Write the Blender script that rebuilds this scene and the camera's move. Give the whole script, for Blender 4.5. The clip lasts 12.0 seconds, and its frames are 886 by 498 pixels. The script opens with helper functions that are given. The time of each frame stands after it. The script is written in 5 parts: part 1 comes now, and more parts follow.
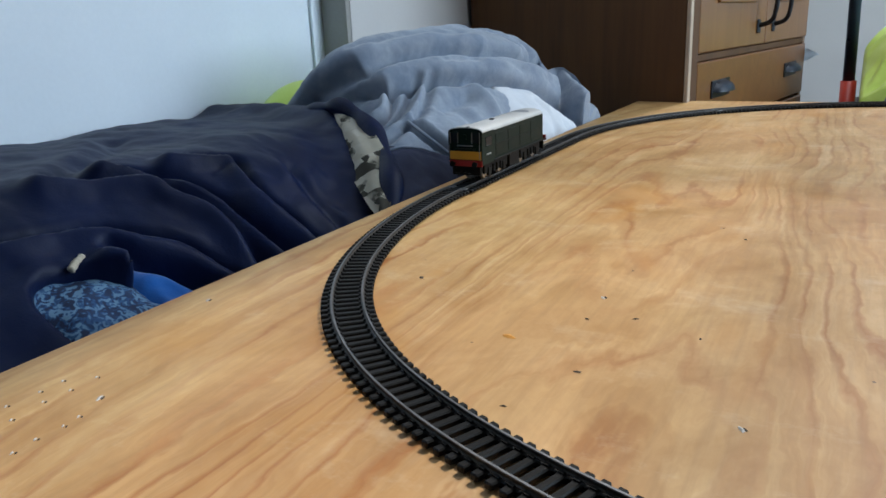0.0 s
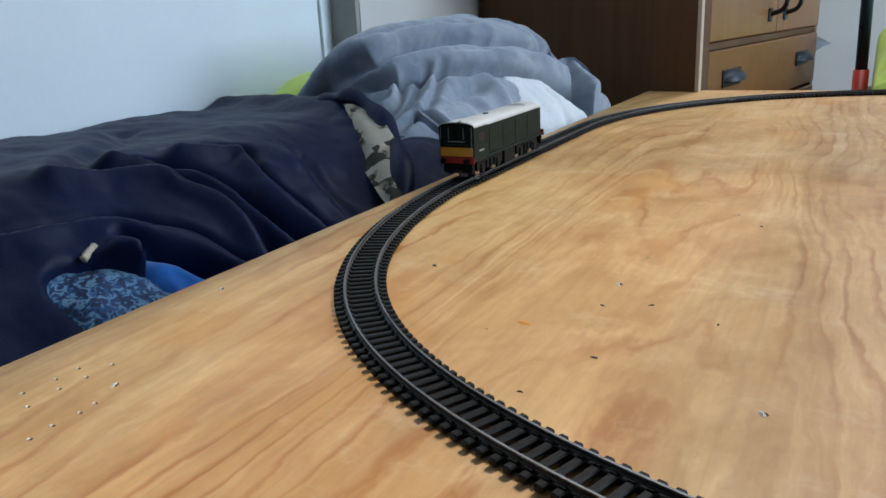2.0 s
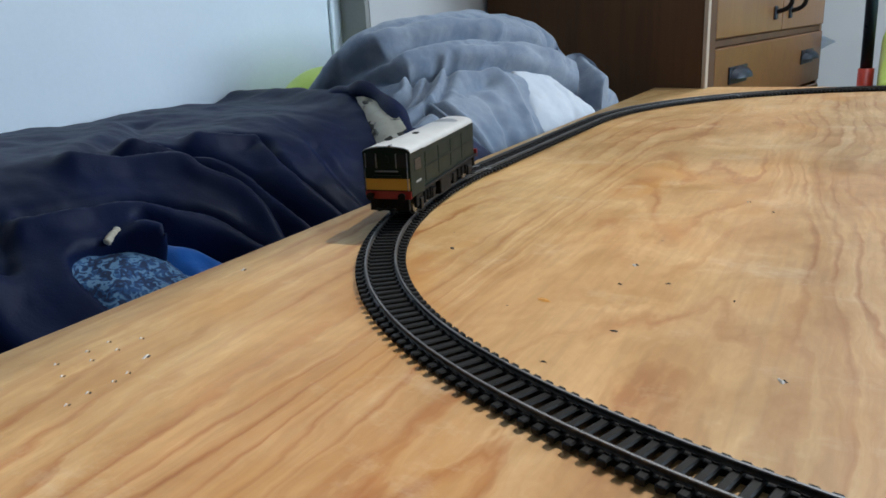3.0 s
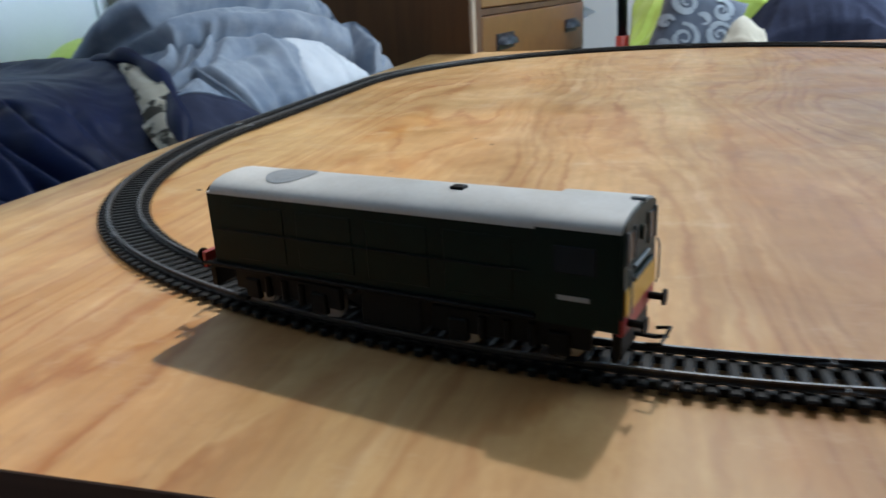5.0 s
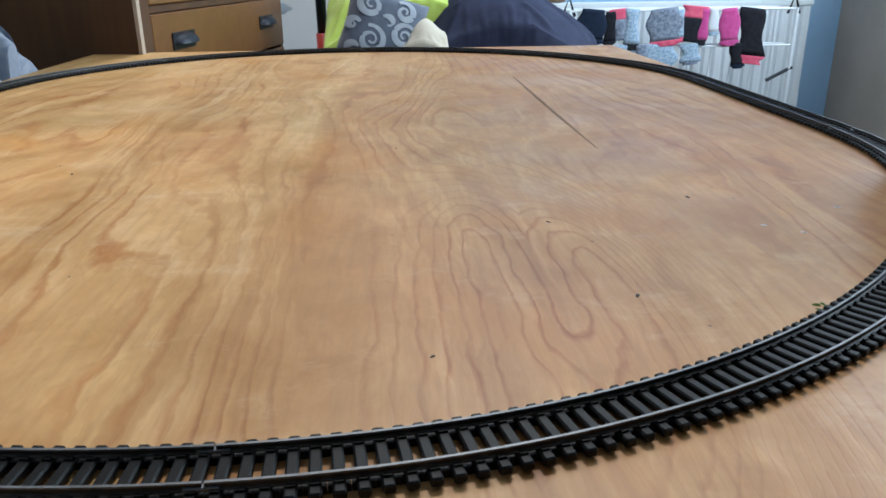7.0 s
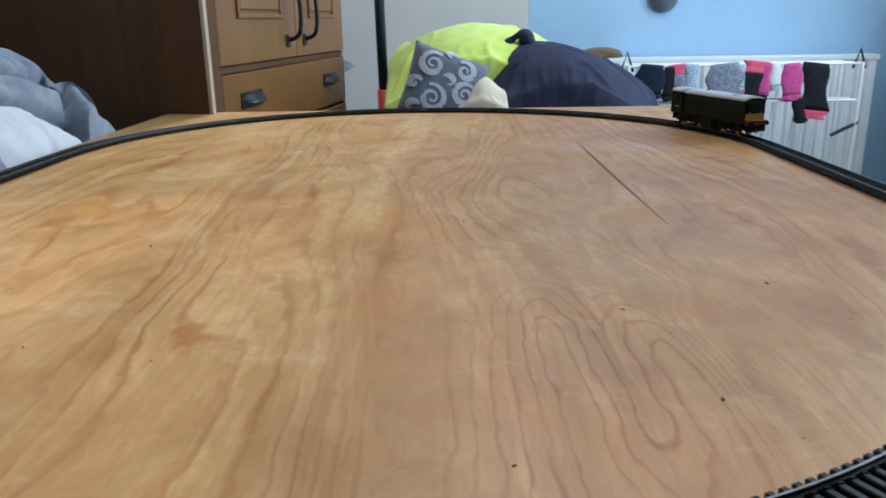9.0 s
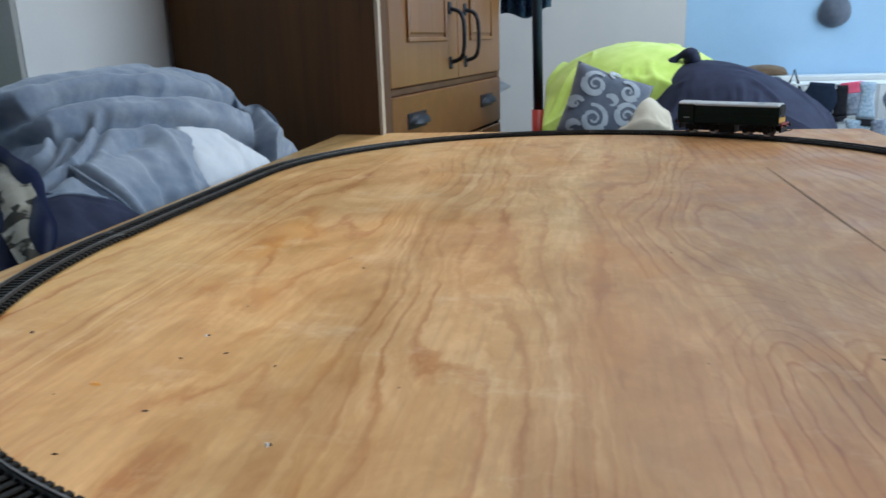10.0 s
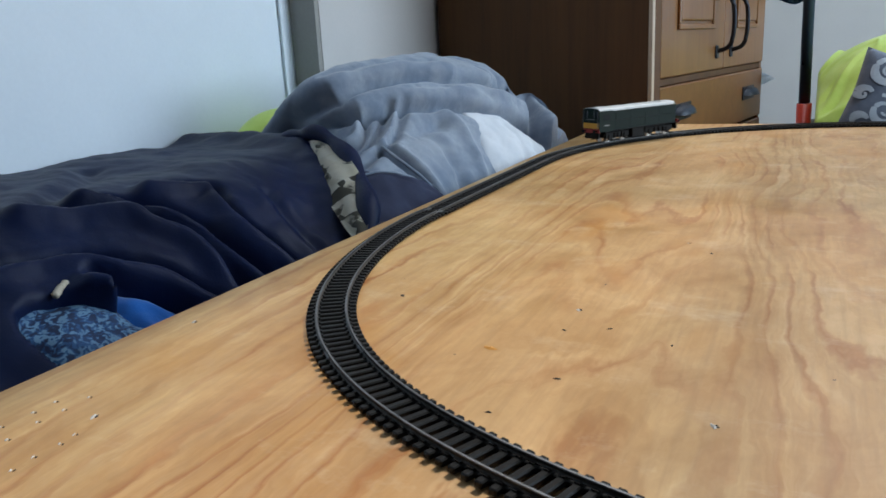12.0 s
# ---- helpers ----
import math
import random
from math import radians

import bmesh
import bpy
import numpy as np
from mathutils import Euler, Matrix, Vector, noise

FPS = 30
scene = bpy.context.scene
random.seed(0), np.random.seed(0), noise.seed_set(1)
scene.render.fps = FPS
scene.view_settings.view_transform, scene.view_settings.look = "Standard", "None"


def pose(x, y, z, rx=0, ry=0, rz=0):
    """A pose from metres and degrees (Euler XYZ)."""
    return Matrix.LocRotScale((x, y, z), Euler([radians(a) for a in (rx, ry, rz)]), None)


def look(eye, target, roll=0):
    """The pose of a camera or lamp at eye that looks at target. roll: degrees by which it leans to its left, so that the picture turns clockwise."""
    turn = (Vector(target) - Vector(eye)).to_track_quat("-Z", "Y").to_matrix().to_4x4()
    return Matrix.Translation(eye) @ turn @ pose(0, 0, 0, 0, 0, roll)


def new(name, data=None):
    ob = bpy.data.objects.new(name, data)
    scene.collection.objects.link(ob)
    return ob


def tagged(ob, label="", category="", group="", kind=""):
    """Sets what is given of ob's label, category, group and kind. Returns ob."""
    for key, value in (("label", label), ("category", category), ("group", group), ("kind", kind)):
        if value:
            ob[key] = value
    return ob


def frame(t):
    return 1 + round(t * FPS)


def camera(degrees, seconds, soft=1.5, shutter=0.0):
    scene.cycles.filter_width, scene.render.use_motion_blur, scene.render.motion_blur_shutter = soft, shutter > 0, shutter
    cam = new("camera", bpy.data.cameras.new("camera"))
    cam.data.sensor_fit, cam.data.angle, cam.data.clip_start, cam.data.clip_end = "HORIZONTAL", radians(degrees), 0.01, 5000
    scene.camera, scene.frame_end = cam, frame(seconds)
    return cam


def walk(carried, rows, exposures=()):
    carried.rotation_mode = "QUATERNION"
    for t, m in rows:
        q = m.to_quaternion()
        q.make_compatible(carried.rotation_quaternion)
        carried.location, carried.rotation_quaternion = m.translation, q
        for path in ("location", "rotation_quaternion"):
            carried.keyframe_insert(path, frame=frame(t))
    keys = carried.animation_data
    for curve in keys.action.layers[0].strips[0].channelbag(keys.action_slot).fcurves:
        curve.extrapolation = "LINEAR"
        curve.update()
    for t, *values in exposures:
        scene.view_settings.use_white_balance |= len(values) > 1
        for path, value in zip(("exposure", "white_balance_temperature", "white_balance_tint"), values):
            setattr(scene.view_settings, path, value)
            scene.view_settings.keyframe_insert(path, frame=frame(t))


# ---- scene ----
# World: metres, the plywood board's top is z = 0, its long side runs along y.
cam = camera(60.4, 12.0, soft=1.6, shutter=0.35)
METRES, EYE, TILT, LEAN, TURN = 0.4675, 0.1516, -16.59, 2.39, 27.9
ROWS = [
    (0.0, 0.0, 0.0, 0.0, 0.0, 0.0, -0.0),
    (0.5, -0.0027, 0.0038, -0.002, 0.39, 0.14, 0.24),
    (1.0, -0.0039, 0.0057, -0.0038, 0.54, 0.08, 0.3),
    (1.5, -0.0021, 0.0065, -0.0058, 0.59, -0.08, 0.33),
    (2.0, -0.0062, 0.0066, -0.0083, 0.63, -0.46, 0.25),
    (2.5, -0.0192, 0.0016, -0.0159, 0.92, 0.01, 0.0),
    (4.5, -0.0066, -0.0817, -0.0938, -5.71, -2.46, 2.86),
    (5.0, 0.0732, -0.1357, -0.1069, -12.44, -2.23, 4.36),
    (5.5, 0.1808, -0.1672, -0.1084, -21.39, -3.09, 6.07),
    (6.0, 0.276, -0.1859, -0.0988, -28.32, -3.81, 7.29),
    (6.5, 0.3178, -0.1918, -0.0875, -30.91, -5.25, 7.18),
    (8.5, 0.3284, -0.1954, -0.0322, -29.49, -1.95, 6.55),
    (9.0, 0.3092, -0.1757, -0.0227, -26.93, -0.98, 6.41),
    (9.5, 0.2661, -0.1423, -0.0079, -22.84, 0.14, 5.6),
    (10.0, 0.198, -0.1185, 0.0085, -17.21, 1.2, 4.48),
    (10.5, 0.1465, -0.1052, 0.0083, -13.17, 1.74, 4.3),
    (11.0, 0.072, -0.0701, 0.0255, -8.24, 3.47, 2.74),
    (11.5, 0.022, -0.0286, 0.0071, -3.58, 2.1, 1.82),
    (12.0, -0.0135, -0.0331, -0.0118, -2.24, 2.0, 1.2),
]
EXPOSURES = [(0.0, -0.2), (2.7, -0.2), (4.3, -0.27), (5.5, 0.08), (6.0, 0.16), (6.5, 0.08), (8.5, -0.2), (10.5, -0.3), (12.0, -0.25)]
walk(cam, [(t, pose(0, 0, EYE, TILT, LEAN, TURN) @ pose(METRES * x, METRES * y, METRES * z, 90 + pitch, roll, yaw)) for t, x, y, z, yaw, pitch, roll in ROWS], EXPOSURES)

# ---- light ----
ROOM = 1.16     # the room is laid out in units of 1.16 m, the railway in metres
SUN_ELEV, SUN_AZ = 53.0, 78.0     # azimuth from +x towards +y
FLOOR, CEIL = -0.62, 1.35
world = bpy.data.worlds.new("sky")
scene.world = world
world.use_nodes = True
sky = world.node_tree.nodes.new("ShaderNodeTexSky")
sky.sky_type, sky.sun_disc = "NISHITA", False
sky.sun_elevation, sky.sun_rotation = radians(SUN_ELEV), radians(90 - SUN_AZ)
world.node_tree.links.new(sky.outputs[0], world.node_tree.nodes["Background"].inputs[0])
world.node_tree.nodes["Background"].inputs[1].default_value = 0.1
scene.view_settings.exposure = 0.0

sun = new("sun", bpy.data.lights.new("sun", "SUN"))
sun.data.energy, sun.data.angle, sun.data.color = 3.2, radians(2.0), (0.99, 0.945, 0.87)
to_sun = Vector((math.cos(radians(SUN_ELEV)) * math.cos(radians(SUN_AZ)), math.cos(radians(SUN_ELEV)) * math.sin(radians(SUN_AZ)), math.sin(radians(SUN_ELEV))))
sun.matrix_world = look(to_sun * 5, (0, 0, 0))


def window_light(name, eye, target, w, h, watts, color):
    lamp = new(name, bpy.data.lights.new(name, "AREA"))
    lamp.data.shape, lamp.data.size, lamp.data.size_y = "RECTANGLE", w * ROOM, h * ROOM
    lamp.data.energy, lamp.data.color = watts, color
    lamp.matrix_world = look(Vector(eye) * ROOM, Vector(target) * ROOM)


window_light("skylight_glow", (0.28, 1.60, CEIL + 0.02), (0.28, 1.60, 0), 0.6, 1.3, 17, (0.80, 0.90, 1.0))
window_light("window_glow", (1.80, 1.5, 0.70), (0, 1.5, 0.70), 1.3, 1.1, 66, (0.68, 0.85, 1.0))

# ---- materials ----
def nodes_of(name):
    m = bpy.data.materials.new(name)
    m.use_nodes = True
    t = m.node_tree
    return m, t, t.nodes["Principled BSDF"]


def add(t, kind, ins=None, **props):
    n = t.nodes.new(kind)
    for k, v in props.items():
        if k == "op":
            n.operation = v
        elif k == "blend":
            n.blend_type, n.data_type = v, "RGBA"
        elif k == "wave":
            n.wave_type = v
    for k, v in (ins or {}).items():
        if isinstance(v, bpy.types.NodeSocket):
            t.links.new(v, n.inputs[k])
        else:
            n.inputs[k].default_value = v
    return n


def ramp(t, fac, stops):
    n = t.nodes.new("ShaderNodeValToRGB")
    t.links.new(fac, n.inputs[0])
    e = n.color_ramp.elements
    while len(e) < len(stops):
        e.new(0.5)
    for el, (p, c) in zip(e, stops):
        el.position, el.color = p, (*c, 1) if len(c) == 3 else c
    return n.outputs[0]


def coords(t, scale=(1, 1, 1), kind="Object"):
    c = t.nodes.new("ShaderNodeTexCoord")
    return add(t, "ShaderNodeMapping", {"Vector": c.outputs[kind], "Scale": scale}).outputs[0]


def noise_of(t, vec, scale, detail=4, rough=0.55, distort=0.0):
    return add(t, "ShaderNodeTexNoise", {"Vector": vec, "Scale": scale, "Detail": detail, "Roughness": rough, "Distortion": distort}).outputs[0]


def mixc(t, fac, a, b, blend="MIX"):
    n = add(t, "ShaderNodeMix", None, blend=blend)
    for sock, v in ((0, fac), (6, a), (7, b)):
        if isinstance(v, bpy.types.NodeSocket):
            t.links.new(v, n.inputs[sock])
        else:
            n.inputs[sock].default_value = v if sock == 0 else (*v, 1)
    return n.outputs[2]


def math_of(t, op, a, b=0.5):
    n = t.nodes.new("ShaderNodeMath")
    n.operation = op
    for k, v in enumerate((a, b)):
        if isinstance(v, bpy.types.NodeSocket):
            t.links.new(v, n.inputs[k])
        else:
            n.inputs[k].default_value = v
    return n.outputs[0]


def bump_to(t, bsdf, height, strength, distance):
    b = add(t, "ShaderNodeBump", {"Height": height, "Strength": strength, "Distance": distance})
    t.links.new(b.outputs[0], bsdf.inputs["Normal"])


def surface(name, a, b, rough=0.6, metal=0.0, scale=40.0, fine=400.0, bump=0.2, depth=0.001, coat=0.0, stretch=(1, 1, 1), sheen=0.0, spec=0.5):
    """Two tones mixed by noise at two scales, with bump and uneven gloss."""
    m, t, p = nodes_of(name)
    v = coords(t, stretch)
    n1, n2 = noise_of(t, v, scale, 5), noise_of(t, v, fine, 3)
    f = math_of(t, "ADD", math_of(t, "MULTIPLY", n1, 0.7), math_of(t, "MULTIPLY", n2, 0.3))
    t.links.new(ramp(t, f, [(0.35, a), (0.65, b)]), p.inputs["Base Color"])
    r = math_of(t, "ADD", math_of(t, "MULTIPLY", n1, 0.25), rough - 0.125)
    t.links.new(r, p.inputs["Roughness"])
    p.inputs["Metallic"].default_value = metal
    p.inputs["Specular IOR Level"].default_value = spec
    p.inputs["Coat Weight"].default_value = coat
    p.inputs["Sheen Weight"].default_value = sheen
    if bump:
        bump_to(t, p, f, bump, depth)
    return m


def wood(name, light, dark, rough, across=30.0, along=1.6, axis="z", coat=0.0):
    """Furniture wood with grain running along one axis."""
    m, t, p = nodes_of(name)
    s = {"x": (along, across, across), "y": (across, along, across), "z": (across, across, along)}[axis]
    v = coords(t, s)
    g = noise_of(t, v, 1.0, 6, 0.6, 0.6)
    fine = noise_of(t, v, 6.0, 3)
    k = noise_of(t, coords(t), 7.0, 2)
    f = math_of(t, "ADD", math_of(t, "MULTIPLY", g, 0.75), math_of(t, "MULTIPLY", fine, 0.25))
    c = ramp(t, f, [(0.32, dark), (0.5, [(u + w) / 2 for u, w in zip(light, dark)]), (0.68, light)])
    c = mixc(t, math_of(t, "MULTIPLY", k, 0.5), c, mixc(t, 1.0, c, (0.8, 0.72, 0.66), "MULTIPLY"))
    t.links.new(c, p.inputs["Base Color"])
    p.inputs["Roughness"].default_value = rough
    p.inputs["Coat Weight"].default_value = coat
    bump_to(t, p, f, 0.15, 0.001)
    return m


def plywood():
    """Varnished birch ply: contour grain drawn out along y, streaks, amber stains, pale scuffs and specks."""
    m, t, p = nodes_of("varnished_plywood")
    o = coords(t)
    v = coords(t, (1.0, 0.2, 1.0))
    flat = noise_of(t, v, 5.2, 2, 0.40, 0.5)
    wob = noise_of(t, coords(t, (1, 0.35, 1)), 70, 3)
    split = add(t, "ShaderNodeSeparateXYZ", {"Vector": o}).outputs
    xs, ys = split[0], split[1]
    sway = math_of(t, "ADD", xs, math_of(t, "MULTIPLY", noise_of(t, coords(t, (1, 0.5, 1)), 26, 2), 0.016))
    def finger(x, y, way):
        """Distance to a line of grain that ends at x, y and runs on along y."""
        dx = math_of(t, "SUBTRACT", sway, x * ROOM + 0.008)
        dy = math_of(t, "MAXIMUM", math_of(t, "MULTIPLY", math_of(t, "SUBTRACT", ys, y * ROOM), way * 0.22), 0.0)
        return math_of(t, "SQRT", math_of(t, "ADD", math_of(t, "MULTIPLY", dx, dx), math_of(t, "MULTIPLY", dy, dy)))
    def swell(x, y, rx, ry):
        d = add(t, "ShaderNodeVectorMath", {0: o, 1: (-x * ROOM, -y * ROOM, 0.0)}, op="ADD").outputs[0]
        q = add(t, "ShaderNodeVectorMath", {0: d, 1: (1 / (rx * ROOM), 1 / (ry * ROOM), 0.0)}, op="MULTIPLY").outputs[0]
        r = add(t, "ShaderNodeVectorMath", {0: q}, op="LENGTH").outputs["Value"]
        return math_of(t, "POWER", 2.718, math_of(t, "MULTIPLY", math_of(t, "POWER", r, 4.0), -1.0))
    # the cathedral figure: two loops closed to the north, a third between them closed to the south
    close = math_of(t, "SMOOTH_MIN", finger(0.187, 0.325, 1), finger(0.243, 0.290, 1))
    tongue = math_of(t, "MAXIMUM", math_of(t, "SUBTRACT", 0.026, finger(0.2135, 0.245, -1)), 0.0)
    figure = math_of(t, "ADD", math_of(t, "MULTIPLY", math_of(t, "ADD", close, tongue), 115.0), 16.0)
    near = swell(0.196, 0.245, 0.080, 0.190)
    base = flat
    plain = math_of(t, "ADD", math_of(t, "MULTIPLY", xs, 46.0), math_of(t, "MULTIPLY", base, 19.0))
    field = math_of(t, "ADD", math_of(t, "ADD", math_of(t, "MULTIPLY", plain, math_of(t, "SUBTRACT", 1.0, near)), math_of(t, "MULTIPLY", figure, near)), math_of(t, "MULTIPLY", wob, 0.8))
    ring = math_of(t, "FRACT", field)
    line = ramp(t, ring, [(0.0, (0.1, 0.1, 0.1)), (0.66, (0.08, 0.08, 0.08)), (0.88, (1, 1, 1)), (0.97, (0.5, 0.5, 0.5)), (1.0, (0.1, 0.1, 0.1))])
    # streaks that bend with the same figure
    bent = add(t, "ShaderNodeCombineXYZ", {"X": math_of(t, "ADD", math_of(t, "ADD", math_of(t, "MULTIPLY", xs, 1.1), math_of(t, "MULTIPLY", base, 0.45)), math_of(t, "MULTIPLY", wob, 0.03)), "Y": 0.0, "Z": 0.0}).outputs[0]
    slow = add(t, "ShaderNodeVectorMath", {0: bent, 1: coords(t, (0.1, 0.09, 1))}, op="ADD").outputs[0]
    streak = noise_of(t, slow, 42, 5, 0.66)
    fine = noise_of(t, coords(t, (1, 0.07, 1)), 230, 4)
    hue = noise_of(t, coords(t, (1, 0.6, 1)), 4.5, 3)
    pale = ramp(t, streak, [(0.26, (0.39, 0.215, 0.085)), (0.44, (0.46, 0.277, 0.120)), (0.56, (0.52, 0.335, 0.158)), (0.74, (0.60, 0.43, 0.250))])
    c = mixc(t, ramp(t, hue, [(0.38, (0, 0, 0)), (0.62, (0.65, 0.65, 0.65))]), pale, mixc(t, 1.0, pale, (1.0, 0.83, 0.74), "MULTIPLY"))
    weak = noise_of(t, coords(t, (1, 0.5, 1)), 8, 3)
    amount = math_of(t, "MULTIPLY", line, math_of(t, "MAXIMUM", math_of(t, "MULTIPLY", near, ramp(t, wob, [(0.35, (0.5, 0.5, 0.5)), (0.6, (1.0, 1.0, 1.0))])), ramp(t, weak, [(0.38, (0.10, 0.10, 0.10)), (0.62, (0.95, 0.95, 0.95))])))
    calm = math_of(t, "SUBTRACT", 1.0, math_of(t, "MULTIPLY", math_of(t, "MULTIPLY", near, math_of(t, "SUBTRACT", 1.0, near)), 2.4))
    amount = math_of(t, "MULTIPLY", amount, calm)
    c = mixc(t, amount, c, mixc(t, 1.0, c, (0.66, 0.42, 0.26), "MULTIPLY"))
    # figure across the grain: soft lighter and darker clouds
    cloud = noise_of(t, coords(t, (1.0, 0.75, 1)), 19, 5, 0.62, 0.8)
    c = mixc(t, 1.0, c, ramp(t, cloud, [(0.30, (0.86, 0.79, 0.68)), (0.50, (0.99, 0.98, 0.97)), (0.70, (1.14, 1.15, 1.17))]), "MULTIPLY")
    c = mixc(t, ramp(t, fine, [(0.45, (0, 0, 0)), (0.75, (0.38, 0.38, 0.38))]), c, (0.30, 0.165, 0.07))
    amber = ramp(t, noise_of(t, coords(t, (1, 0.5, 1)), 11, 4, 0.55, 0.5), [(0.54, (0, 0, 0)), (0.72, (0.7, 0.7, 0.7))])
    c = mixc(t, amber, c, (0.46, 0.21, 0.045))
    scuff = ramp(t, noise_of(t, coords(t, (1.0, 1.5, 1)), 11, 6, 0.74), [(0.56, (0, 0, 0)), (0.78, (0.5, 0.5, 0.5))])
    c = mixc(t, scuff, c, (0.66, 0.53, 0.38))
    dots = add(t, "ShaderNodeTexVoronoi", {"Vector": o, "Scale": 46.0})
    pick = add(t, "ShaderNodeSeparateColor", {"Color": dots.outputs["Color"]}).outputs[0]
    size = math_of(t, "MULTIPLY", math_of(t, "GREATER_THAN", pick, 0.80), math_of(t, "MULTIPLY", pick, 0.045))
    c = mixc(t, math_of(t, "MULTIPLY", math_of(t, "LESS_THAN", dots.outputs["Distance"], size), 0.8), c, (0.09, 0.055, 0.035))
    # two veneer leaves meet along a line; the west one is yellower, the east one pinker
    lap = math_of(t, "SUBTRACT", math_of(t, "SUBTRACT", xs, math_of(t, "MULTIPLY", ys, 0.035)), 0.087)
    lap = math_of(t, "ADD", lap, math_of(t, "MULTIPLY", math_of(t, "SUBTRACT", noise_of(t, coords(t, (1, 0.3, 1)), 30, 3), 0.5), 0.03))
    east = ramp(t, math_of(t, "ADD", math_of(t, "MULTIPLY", lap, 30.0), 0.5), [(0.0, (0, 0, 0)), (1.0, (1, 1, 1))])
    west = ramp(t, math_of(t, "ADD", math_of(t, "MULTIPLY", lap, 6.0), 1.0), [(0.2, (1.03, 1.0, 0.95)), (0.85, (1.16, 1.12, 1.04))])
    c = mixc(t, east, mixc(t, 1.0, c, west, "MULTIPLY"), mixc(t, 1.0, c, (1.0, 0.855, 0.71), "MULTIPLY"))
    rim = ramp(t, math_of(t, "MULTIPLY", math_of(t, "ADD", xs, 0.35), 3.0), [(0.15, (0.85, 0.85, 0.85)), (0.75, (0, 0, 0))])
    c = mixc(t, rim, c, mixc(t, 1.0, c, (0.95, 1.03, 0.98), "MULTIPLY"))
    t.links.new(c, p.inputs["Base Color"])
    r = ramp(t, noise_of(t, o, 12, 5), [(0.3, (0.36, 0.36, 0.36)), (0.7, (0.54, 0.54, 0.54))])
    t.links.new(r, p.inputs["Roughness"])
    p.inputs["Specular IOR Level"].default_value = 0.38
    bump_to(t, p, math_of(t, "ADD", fine, math_of(t, "MULTIPLY", line, -0.6)), 0.12, 0.0006)
    return m


def cloth(name, a, b, scale=30, weave=900, rough=0.85, bump=0.35, sheen=0.3, spec=0.25):
    m, t, p = nodes_of(name)
    v = coords(t)
    n1, n2 = noise_of(t, v, scale, 4), noise_of(t, v, weave, 2)
    c = ramp(t, n1, [(0.35, a), (0.65, b)])
    c = mixc(t, math_of(t, "MULTIPLY", n2, 0.35), c, mixc(t, 1.0, c, (0.6, 0.6, 0.62), "MULTIPLY"))
    t.links.new(c, p.inputs["Base Color"])
    p.inputs["Roughness"].default_value = rough
    p.inputs["Specular IOR Level"].default_value = spec
    p.inputs["Sheen Weight"].default_value = sheen
    h = math_of(t, "ADD", math_of(t, "MULTIPLY", noise_of(t, v, 140, 3), 0.8), math_of(t, "MULTIPLY", n2, 0.4))
    bump_to(t, p, h, bump, 0.0015)
    return m


def camo():
    m, t, p = nodes_of("camouflage_lining")
    n = add(t, "ShaderNodeTexVoronoi", {"Vector": coords(t), "Scale": 75.0}).outputs["Color"]
    g = add(t, "ShaderNodeSeparateColor", {"Color": n}).outputs[0]
    k = noise_of(t, coords(t), 60, 3)
    f = math_of(t, "ADD", math_of(t, "MULTIPLY", g, 0.5), math_of(t, "MULTIPLY", k, 0.5))
    c = ramp(t, f, [(0.34, (0.10, 0.09, 0.07)), (0.36, (0.34, 0.31, 0.25)), (0.42, (0.74, 0.68, 0.55)), (0.7, (0.82, 0.77, 0.66))])
    t.links.new(c, p.inputs["Base Color"])
    p.inputs["Roughness"].default_value = 0.9
    return m


def print_cloth():
    """Blue cloth with a pale star-like print."""
    m, t, p = nodes_of("blue_printed_cloth")
    star = noise_of(t, coords(t), 190, 1, 0.3, 1.4)
    k = noise_of(t, coords(t), 25, 3)
    c = ramp(t, star, [(0.42, (0.012, 0.022, 0.06)), (0.46, (0.014, 0.050, 0.14)), (0.54, (0.03, 0.10, 0.22)), (0.57, (0.13, 0.24, 0.36))])
    c = mixc(t, ramp(t, k, [(0.45, (0, 0, 0)), (0.6, (0.45, 0.45, 0.45))]), c, (0.03, 0.09, 0.22))
    t.links.new(c, p.inputs["Base Color"])
    p.inputs["Roughness"].default_value = 0.8
    return m


PLY = plywood()
BATTEN = wood("dark_brown_batten", (0.13, 0.062, 0.036), (0.078, 0.037, 0.022), 0.6, 60, 2, "x")
SLEEPER = surface("sleeper_plastic", (0.0025, 0.0025, 0.0028), (0.006, 0.0056, 0.0056), 0.5, 0, 60, 700, 0.2, 0.0003, spec=0.2)
RAIL = surface("nickel_rail", (0.12, 0.125, 0.13), (0.20, 0.205, 0.215), 0.5, 1.0, 30, 300, 0.05, 0.0002)
RAIL_SIDE = surface("tarnished_rail_side", (0.018, 0.015, 0.013), (0.045, 0.038, 0.032), 0.5, 0.3, 40, 300, 0.1, 0.0002)
GREEN = surface("locomotive_green", (0.0009, 0.0085, 0.0062), (0.0018, 0.0130, 0.0095), 0.42, 0, 60, 600, 0.04, 0.0001, spec=0.14)
GREY_ROOF = surface("roof_grey", (0.43, 0.43, 0.42), (0.52, 0.52, 0.51), 0.42, 0, 50, 500, 0.05, 0.0001)
YELLOW = surface("warning_yellow", (0.52, 0.26, 0.016), (0.59, 0.31, 0.022), 0.45, 0, 80, 500, 0.03, 0.0001)
RED = surface("buffer_red", (0.26, 0.012, 0.012), (0.32, 0.018, 0.017), 0.45, 0, 80, 500, 0.03, 0.0001)
